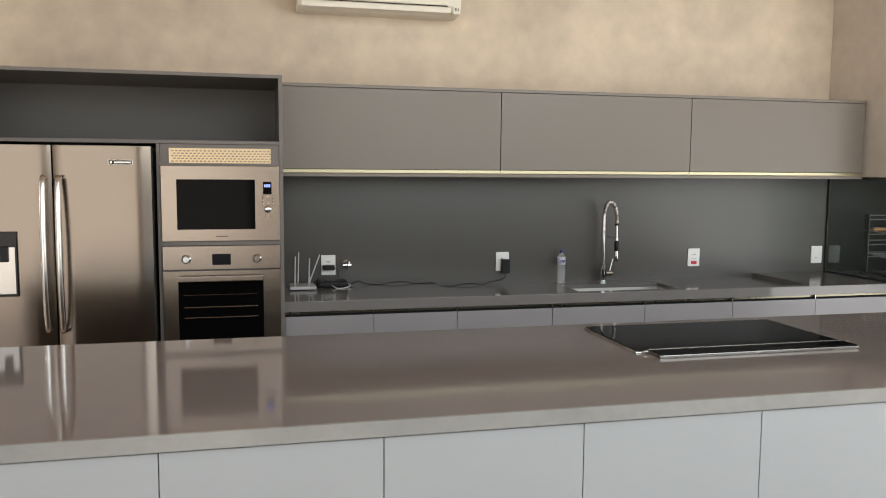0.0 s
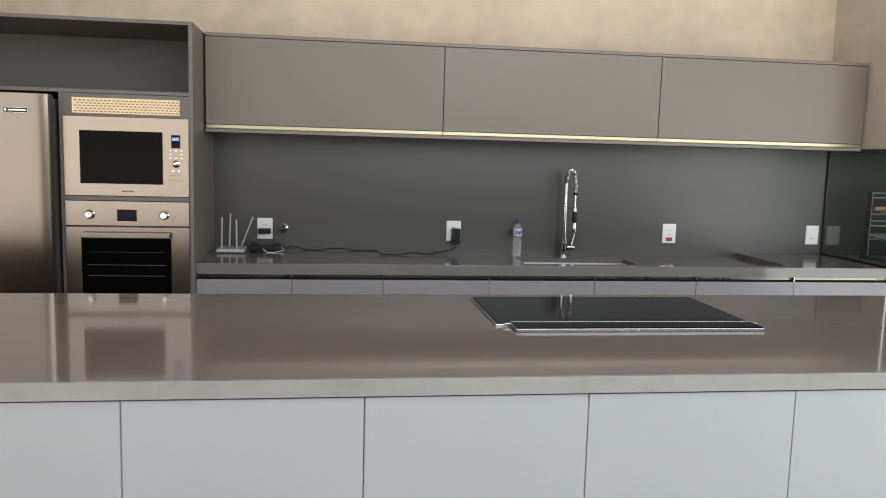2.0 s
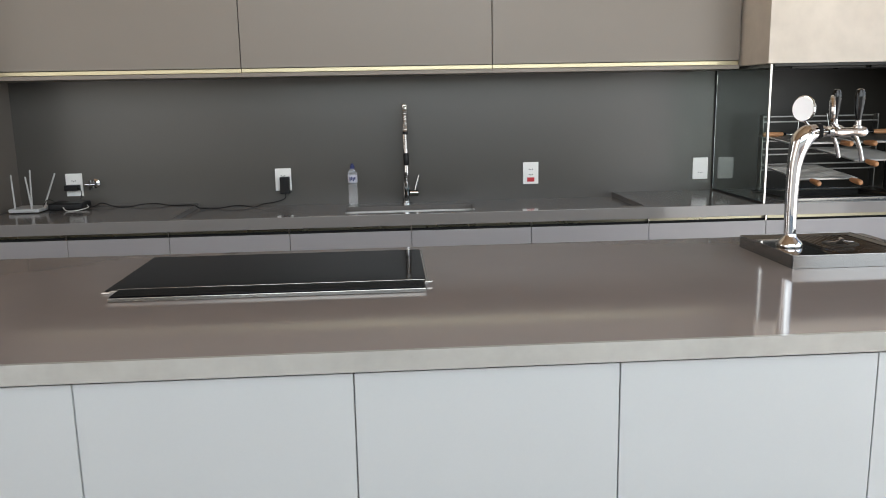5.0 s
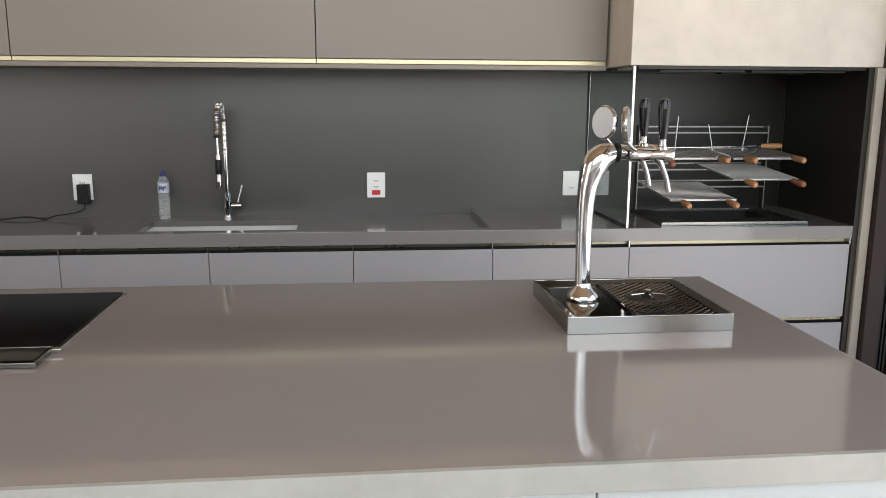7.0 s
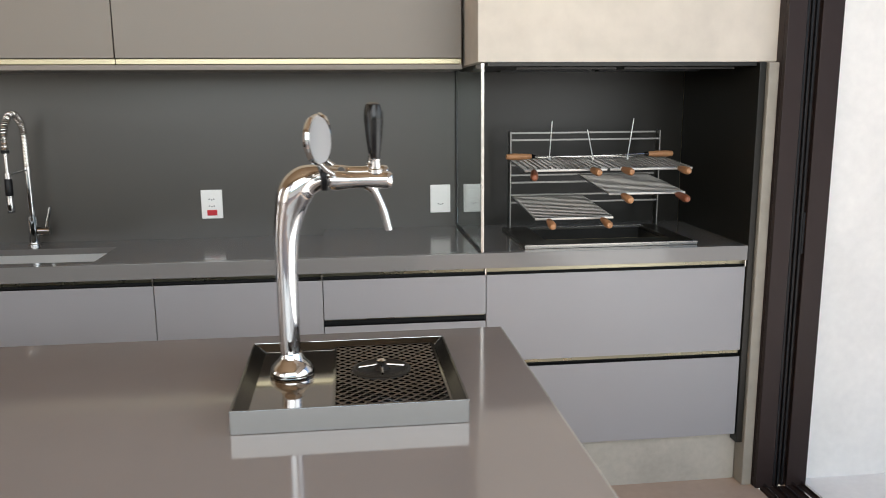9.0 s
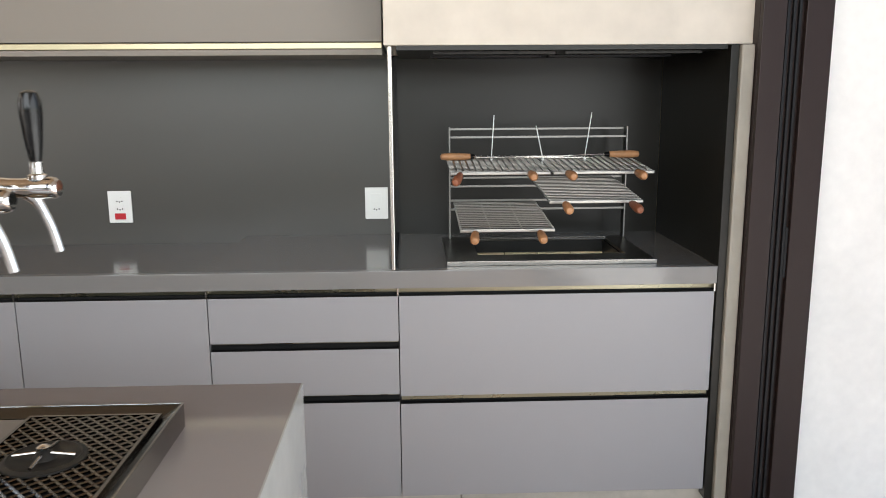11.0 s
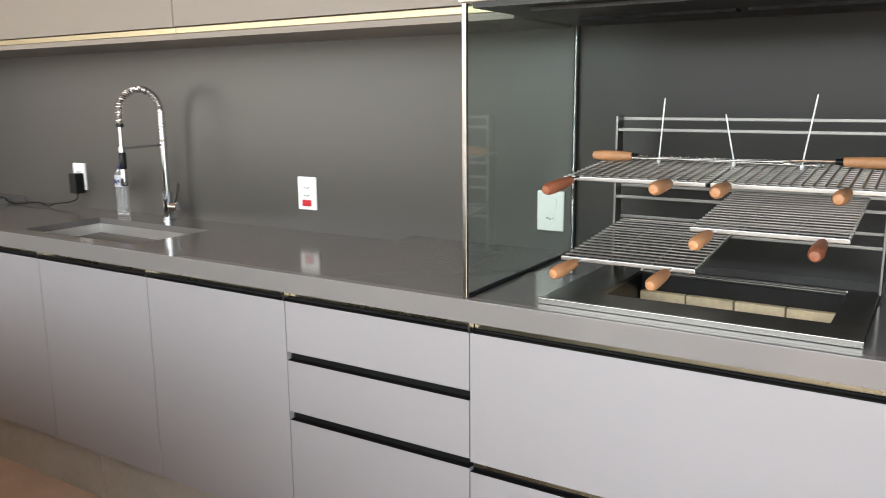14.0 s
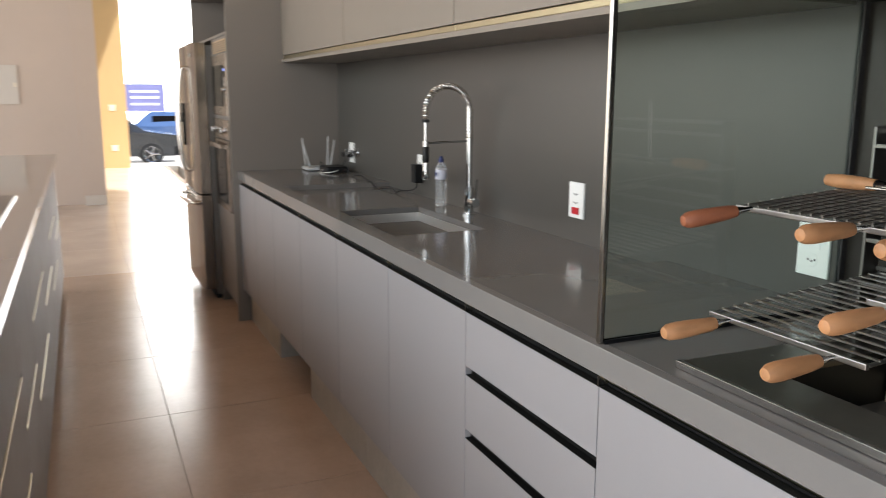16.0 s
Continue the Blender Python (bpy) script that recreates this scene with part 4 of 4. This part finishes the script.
# ---- air conditioner ----
ac = thing("air_conditioner", 0.605, -0.10, 2.65, "cream wall-mounted split air conditioner", "air conditioner")
bm = bmesh.new()
sect = [(0.022, 2.655), (-0.12, 2.650), (-0.175, 2.665), (-0.205, 2.70), (-0.215, 2.76), (-0.210, 2.93), (-0.19, 2.95), (0.022, 2.955)]
ends = [[bm.verts.new((x, y, z)) for y, z in sect] for x in (0.115, 1.095)]
for i in range(len(sect)):
    j = (i + 1) % len(sect)
    bm.faces.new((ends[0][i], ends[0][j], ends[1][j], ends[1][i]))
bm.faces.new(reversed(ends[0]))
bm.faces.new(ends[1])
bmesh.ops.recalc_face_normals(bm, faces=bm.faces)
part("case", bm, CREAMP, ac)
part("vane", block(0.150, -0.2225, 2.700, 1.010, -0.2135, 2.738, 0.003), CREAMP, ac, "cream swing vane")
part("air_slot", block(0.150, -0.2115, 2.695, 1.010, -0.2015, 2.6985), DARKGAP, ac)
part("lower_lip", block(0.135, -0.2035, 2.658, 1.035, -0.172, 2.690, 0.006), CREAMP, ac)
part("name_mark", block(0.150, -0.2162, 2.800, 0.215, -0.2142, 2.806), GREYP, ac)
part("end_cap", block(1.045, -0.205, 2.652, 1.092, -0.10, 2.70, 0.006), CREAMP, ac)
for k in range(3):
    part("indicator", block(1.058 + k * 0.009, -0.2075, 2.672, 1.062 + k * 0.009, -0.2055, 2.690), CARCASS, ac)

# ---- glass screen beside the barbecue ----
gs = thing("glass_screen", 3.926, -0.33, DZ, "green-tinted glass screen with a polished steel edge post", "glass screen")
g = part("pane", block(3.922, -0.651, DZ + 0.006, 3.930, -0.0128, 1.678), GLASS, gs, "clear greenish glass pane")
g.visible_shadow = False
part("edge_post", block(3.9195, -0.6625, DZ, 3.9315, -0.6525, 1.680, 0.002), STEELH, gs, "polished steel edge post")
bm = block(3.9175, -0.651, DZ, 3.921, -0.0005, DZ + 0.008)
block(3.931, -0.651, DZ, 3.9345, -0.0005, DZ + 0.008, bm=bm)
part("floor_channel", bm, BLACK, gs)
bm = block(3.9175, -0.016, DZ + 0.009, 3.9217, -0.0005, 1.678)
block(3.9303, -0.016, DZ + 0.009, 3.9345, -0.0005, 1.678, bm=bm)
block(3.9217, -0.0125, DZ + 0.015, 3.9303, -0.0005, 1.678, bm=bm)
part("wall_channel", bm, RUBBER, gs)

# ---- hood insert ----
hi = thing("hood_insert", 4.45, -0.33, 1.66, "dark steel exhaust panel under the hood", "extractor")
part("panel", block(3.945, -0.655, 1.668, 4.960, -0.004, 1.6815), SOOT, hi)
for a, b in ((4.06, 4.44), (4.47, 4.90)):
    part("frame_bar", block(a, -0.60, 1.658, b, -0.585, 1.6675, 0.001), SOOT, hi)
    part("slot", block(a, -0.30, 1.660, b, -0.24, 1.6675), BLACK, hi)

# ---- barbecue ----
PZ = DZ + 0.0005
pan = thing("barbecue_grill", 4.44, -0.4, DZ, "built-in barbecue firebox with stainless rim and cream firebricks", "barbecue")
bm = block(4.100, -0.605, PZ, 4.782, -0.4965, PZ + 0.012, 0.001)
block(4.100, -0.181, PZ, 4.782, -0.150, PZ + 0.010, 0.001, bm=bm)
block(4.100, -0.4963, PZ, 4.208, -0.1812, PZ + 0.011, 0.001, bm=bm)
block(4.712, -0.4963, PZ, 4.782, -0.1812, PZ + 0.011, 0.001, bm=bm)
part("rim", bm, RIMSTEEL, pan)
part("front_lip", block(4.098, -0.6145, PZ - 0.0002, 4.784, -0.6055, PZ + 0.0145, 0.0012), LIPSTEEL, pan)
part("back_edge", block(4.206, -0.1835, PZ + 0.0102, 4.714, -0.1815, PZ + 0.0135), HANDLE, pan)
bm = block(4.198, -0.498, 0.70, 4.716, -0.170, 0.712)
block(4.198, -0.498, 0.712, 4.206, -0.170, PZ - 0.001, bm=bm)
block(4.708, -0.498, 0.712, 4.716, -0.170, PZ - 0.001, bm=bm)
block(4.206, -0.498, 0.712, 4.708, -0.490, PZ - 0.001, bm=bm)
part("firebox", bm, SOOT, pan)
part("firebox_back", block(4.2065, -0.178, 0.712, 4.7075, -0.171, PZ - 0.001), SOOT, pan)
bw = (4.706 - 4.208) / 4
for r in range(3):
    for c in range(4):
        x0 = 4.208 + c * bw
        z0 = 0.713 + r * 0.079
        part("firebrick", block(x0 + 0.002, -0.200, z0, x0 + bw - 0.002, -0.1785, z0 + 0.075, 0.002), BRICK, pan)
for y in (-0.205,):
    part("rail", rod((4.210, y, PZ + 0.012), (4.710, y, PZ + 0.009), 0.0018, segments=8), GRATESTEEL, pan)

rack = thing("grill_rack", 4.456, -0.16, DZ, "stainless steel rack of paired bars holding barbecue grates", "rack")
for px in (4.124, 4.780):
    part("post", block(px, -0.196, PZ + 0.0123 if px < 4.4 else PZ + 0.0123, px + 0.006, -0.152, 1.416, 0.001), GRATESTEEL, rack)
for z in (1.408, 1.300, 1.228, 1.142):
    part("back_bar", block(4.131, -0.160, z - 0.004, 4.779, -0.153, z + 0.004, 0.001), GRATESTEEL, rack)
for z in (1.380, 1.274, 1.200, 1.114):
    part("front_bar", block(4.131, -0.196, z - 0.004, 4.779, -0.189, z + 0.004, 0.001), GRATESTEEL, rack)


def handle_part(parent, x, y, z, dark=False, tilt=-0.08, lean=0.0):
    d = Vector((lean, -1, tilt)).normalized()
    p = Vector((x, y, z))
    part("ferrule", tube((p + d * 0.0, p + d * 0.012, p + d * 0.026, p + d * 0.030), [0.0035, 0.0040, 0.0075, 0.0085], 12), CHROME, parent, smooth=True)
    part("handle", lathe(p + d * 0.0302, ((0.0100, 0), (0.0120, 0.012), (0.0138, 0.040), (0.0150, 0.072), (0.0140, 0.090), (0.0095, 0.099), (0.002, 0.1015)), d, 14), WOODDARK if dark else WOOD, parent, "reddish turned wooden handle" if dark else "turned wooden handle", True)


def grate(x0, x1, yf, zf, mesh, handles, label, rise=0.034):
    """A barbecue grate with its back edge held higher in the rack."""
    yb, zb = -0.165, zf + rise
    g = thing("barbecue_grate", (x0 + x1) / 2, (yf + yb) / 2, zf, label, "grill grate", "grates on the rack")

    def at(x, f, dz=0.0):
        return Vector((x, yf + (yb - yf) * f, zf + (zb - zf) * f + dz))

    part("front_bar", block(x0, yf - 0.004, zf - 0.005, x1, yf + 0.004, zf + 0.005, 0.002), WIRESTEEL, g)
    for x in (x0 + 0.003, x1 - 0.003):
        part("side_bar", rod(at(x, 0.012), at(x, 1), 0.0032, segments=8), WIRESTEEL, g)
    part("back_bar", rod(at(x0, 1), at(x1, 1), 0.0032, segments=8), WIRESTEEL, g)
    if mesh:
        n = 15
        for k in range(1, n):
            part("wire", rod(at(x0 + (x1 - x0) * k / n, 0.012, 0.0055), at(x0 + (x1 - x0) * k / n, 1, 0.0055), 0.0026, segments=6), WIRESTEEL, g)
        m = 13
        for k in range(1, m):
            part("wire", rod(at(x0, k / m, 0.0030), at(x1, k / m, 0.0030), 0.0024, segments=6), WIRESTEEL, g)
    else:
        m = 16
        for k in range(1, m):
            part("wire", rod(at(x0, k / m, 0.003), at(x1, k / m, 0.003), 0.0025, segments=6), WIRESTEEL, g)
        for f in (0.33, 0.67):
            part("cross_bar", rod(at(x0 + (x1 - x0) * f, 0.012, -0.002), at(x0 + (x1 - x0) * f, 1, -0.002), 0.0026, segments=6), WIRESTEEL, g)
    for x, dark, lean in handles:
        handle_part(g, x, yf - 0.004, zf + (0.003 if mesh else 0.0), dark, -0.15 if dark and mesh else -0.02 if mesh else -0.08, lean)
    return g


grate(4.114, 4.446, -0.512, 1.279, True, ((4.152, True, -0.22), (4.376, False, -0.03)), "woven wire barbecue grate with wooden handles, empty", 0.025)
grate(4.456, 4.793, -0.512, 1.279, True, ((4.498, False, 0.0), (4.728, False, -0.05)), "woven wire barbecue grate with wooden handles, empty", 0.025)
grate(4.433, 4.742, -0.572, 1.190, False, ((4.482, False, -0.05), (4.696, True, 0.0)), "parallel-bar barbecue grate with wooden handles, empty")
grate(4.142, 4.452, -0.582, 1.100, False, ((4.192, False, -0.1), (4.400, False, -0.04)), "parallel-bar barbecue grate with wooden handles, empty")


def fork(x_handle, x_tip, y, z, sgn):
    f = thing("barbecue_fork", x_handle, y, z, "long steel barbecue fork with wooden handle lying on the grates", "fork", "forks on the grates")
    part("handle", lathe((x_handle, y, z), ((0.003, 0), (0.011, 0.004), (0.0135, 0.030), (0.0130, 0.070), (0.0108, 0.105), (0.010, 0.108)), (sgn, 0, 0), 14), WOOD, f, "turned wooden handle", True)
    part("ferrule", rod((x_handle + sgn * 0.1082, y, z), (x_handle + sgn * 0.124, y, z), 0.0095, 0.0075, 14), BLACKGLOSS, f)
    mid = x_handle + sgn * 0.22
    part("shaft", rod((x_handle + sgn * 0.1242, y, z), (mid, y, z - 0.002), 0.0034, segments=8), HANDLE, f)
    for o in (-0.016, 0.016):
        part("tine", tube(smooth_path(((mid, y, z - 0.002), (mid + sgn * 0.03, y + o, z - 0.003), (x_tip - sgn * 0.02, y + o, z - 0.006), (x_tip, y + o * 0.8, z - 0.007)), 4), 0.0026, 8), HANDLE, f, smooth=True)


fork(4.090, 4.64, -0.270, 1.316, 1)
fork(4.800, 4.22, -0.300, 1.322, -1)
for x, y, tx, ztop in ((4.272, -0.285, 4.281, 1.463), (4.455, -0.29, 4.430, 1.425), (4.606, -0.29, 4.628, 1.470)):
    z = thing("cable_tie", x, y, 1.285, "white plastic cable tie standing up from the grate", "cable tie", "ties on the grates")
    part("strap", tube(smooth_path(((x, y, 1.284), (x, y, 1.31), ((x + tx) / 2, y, (1.31 + ztop) / 2), (tx, y, ztop)), 4), [0.0019] * 12 + [0.0010], 6), WHITEP, z)
    part("loop", tube([(x + 0.004 * math.cos(a), y - 0.006, 1.296 + 0.006 * math.sin(a)) for a in (2 * math.pi * k / 14 for k in range(15))], 0.0012, 6), WHITEP, z)
    part("head", block(x - 0.004, y - 0.005, 1.303, x + 0.004, y + 0.003, 1.311, 0.001), WHITEP, z)

# ---- far wall and entrance ----
ep = thing("electrical_panel", -6.53, -2.48, 1.33, "white flush electrical panel on the grey wall", "electrical panel")
part("door", block(-6.549, -2.72, 1.33, -6.53, -2.25, 1.82, 0.004), PANELWHITE, ep)
part("latch", block(-6.5295, -2.30, 1.55, -6.524, -2.275, 1.60, 0.002), CREAMP, ep)
for z in (1.13, 0.34):
    s = thing("light_switch", -12.09, -0.96, z, "cream switch plate on the beige wall", "switch", "plates beside the entrance")
    part("plate", block(-12.0995, -1.03, z, -12.09, -0.91, z + 0.12, 0.003), CREAMP, s)
    part("rocker", block(-12.0895, -0.99, z + 0.035, -12.086, -0.95, z + 0.085, 0.001), CREAMP, s)


def car(x, y_front, ground_z, paint, label, length=4.4, tall=1.62):
    """A parked car whose nose points towards +y; its near side faces +x."""
    c = thing("parked_car", x, y_front - length / 2, ground_z, label, "car")
    w, h = 0.88, tall
    prof = ((0.0, 0.42), (0.02, 0.72), (0.10, 0.90), (1.05, 1.04), (1.75, h - 0.08), (2.3, h), (3.7, h - 0.03), (4.25, 1.05), (4.38, 0.85), (4.40, 0.40), (4.2, 0.30), (0.2, 0.28))
    bm = bmesh.new()
    sides = []
    for sx in (-w, w):
        sides.append([bm.verts.new((x + sx * (0.82 if z > 1.15 else 1.0), y_front - d * length / 4.4, ground_z + z)) for d, z in prof])
    n = len(prof)
    for i in range(n):
        bm.faces.new((sides[0][i], sides[0][(i + 1) % n], sides[1][(i + 1) % n], sides[1][i]))
    bm.faces.new(reversed(sides[0]))
    bm.faces.new(sides[1])
    bmesh.ops.recalc_face_normals(bm, faces=bm.faces)
    bmesh.ops.bevel(bm, geom=list(bm.edges), offset=0.035, segments=2, affect="EDGES")
    part("body", bm, paint, c)
    part("side_window", block(x + w * 0.90, y_front - 3.6, ground_z + 1.10, x + w * 0.93, y_front - 1.75, ground_z + h - 0.16, 0.01), BLACKGLASS, c)
    part("bumper", block(x - w, y_front - 0.25, ground_z + 0.30, x + w + 0.01, y_front + 0.03, ground_z + 0.58, 0.03), BLACK, c)
    for sx in (-0.62, 0.62):
        part("headlight", block(x + sx - 0.20, y_front - 0.16, ground_z + 0.70, x + sx + 0.24, y_front + 0.01, ground_z + 0.86, 0.03), CHROME, c)
    for d in (0.92, 3.45):
        for sx in (-w + 0.05, w - 0.08):
            wh = part("tyre", lathe((x + sx - 0.1, y_front - d, ground_z + 0.35), ((0.24, 0.0), (0.33, 0.0), (0.35, 0.03), (0.35, 0.19), (0.33, 0.22), (0.24, 0.22)), (1, 0, 0), 28), RUBBER, c, smooth=True)
            part("rim", lathe((x + sx + 0.1, y_front - d, ground_z + 0.35), ((0.235, 0), (0.235, 0.025), (0.20, 0.01), (0.06, 0.015), (0.05, 0.025)), (1, 0, 0), 28), CHROME, wh)
            for k in range(5):
                a = 2 * math.pi * k / 5
                part("spoke", rod((x + sx + 0.122, y_front - d, ground_z + 0.35), (x + sx + 0.122, y_front - d + 0.22 * math.cos(a), ground_z + 0.35 + 0.22 * math.sin(a)), 0.03, 0.02, 8), STEELH, wh)
    return c


car(-22.0, 1.30, -0.72, CARBLACK, "black parked sport utility car outside the entrance")
car(-26.5, 4.4, -0.72, CARBLUE, "blue parked car outside the entrance", tall=1.55)
# Unidentified blue shape with a white centre, simplified to a panel on made-up posts.
sg = thing("street_sign_board", -40, 1.6, -0.72, "violet-blue panel with pale bars on added posts across the street", "sign")
part("board", block(-40.05, 0.6, 0.55, -40, 2.6, 1.95, 0.02), TRUCKBLUE, sg)
for z in (0.85, 1.2, 1.5):
    part("pale_bar", block(-39.998, 0.9, z, -39.985, 2.3, z + 0.13), WHITEP, sg)
for y in (0.8, 2.4):
    part("post", rod((-40.1, y, -0.72), (-40.1, y, 0.6), 0.05, segments=10), STEELH, sg)
# Added emissive sheet that paints the bright haze behind the street.
part("backdrop", block(-76, -60, -0.72, -75.8, 60, 40), glow("backdrop_glow", (1.0, 0.99, 0.97), 5.0))
tagged(bpy.data.objects["backdrop"], "glowing sheet added for the bright haze beyond the street", "backdrop", kind="structure")
# ---- recessed ceiling lamps ----
lamp = thing("ceiling_spotlight", -2.0, -4.6, CEILING - 0.012, "small round recessed warm ceiling spotlight, lit", "ceiling light", "spotlights in the ceiling")
part("ring", lathe((-2.0, -4.6, CEILING - 0.0005), ((0.055, 0), (0.055, -0.004), (0.048, -0.010), (0.046, -0.010), (0.046, -0.004))), WHITEP, lamp, smooth=True)
part("bulb", lathe((-2.0, -4.6, CEILING - 0.0045), ((0.045, 0), (0.045, -0.003), (0.030, -0.006), (0.005, -0.007))), glow("warm_lamp_glow", (1.0, 0.62, 0.28), 4.0), lamp, "glowing warm bulb", True)
for lx in (-2.0, 0.2, 2.4, 4.2):
    for ly in (-4.6, -2.6):
        if (lx, ly) != (-2.0, -4.6):
            copy_thing(lamp, Matrix.Translation((lx, ly, CEILING - 0.012)))

# ---- floor tiles ----
SIZE, GAP = 0.91, 0.003
EDGE = -1.852
whole = {}


def lay_tile(x0, y0, x1, y1, material):
    """One floor tile; tiles of the same size and colour share their mesh."""
    key = (round(x1 - x0, 4), round(y1 - y0, 4), material.name)
    if key not in whole:
        ob = part("tile", block(0, 0, -0.0055, x1 - x0, y1 - y0, 0.0, 0.0008, segments=1), material)
        whole[key] = ob.data
    else:
        ob = new("tile", whole[key])
    ob.location = (x0, y0, 0)
    ob.parent = floor


for i in range(-4, 5):
    for j in range(-7, 2):
        x0, y0 = 1.45 + i * SIZE, -1.285 + j * SIZE
        x0, x1, y1 = max(x0, EDGE), min(x0 + SIZE - GAP, 5.048), min(y0 + SIZE - GAP, 0.015)
        if x1 > x0 and y1 > y0:
            lay_tile(x0, y0, x1, y1, TILE)
for i in range(9):
    for j in range(-6, 1):
        x1, y0 = EDGE - GAP - i * 1.2, -1.285 + j * 1.2
        lay_tile(max(x1 - 1.2 + GAP, -12.29), y0, x1, min(y0 + 1.2 - GAP, 0.015), PALETILE)
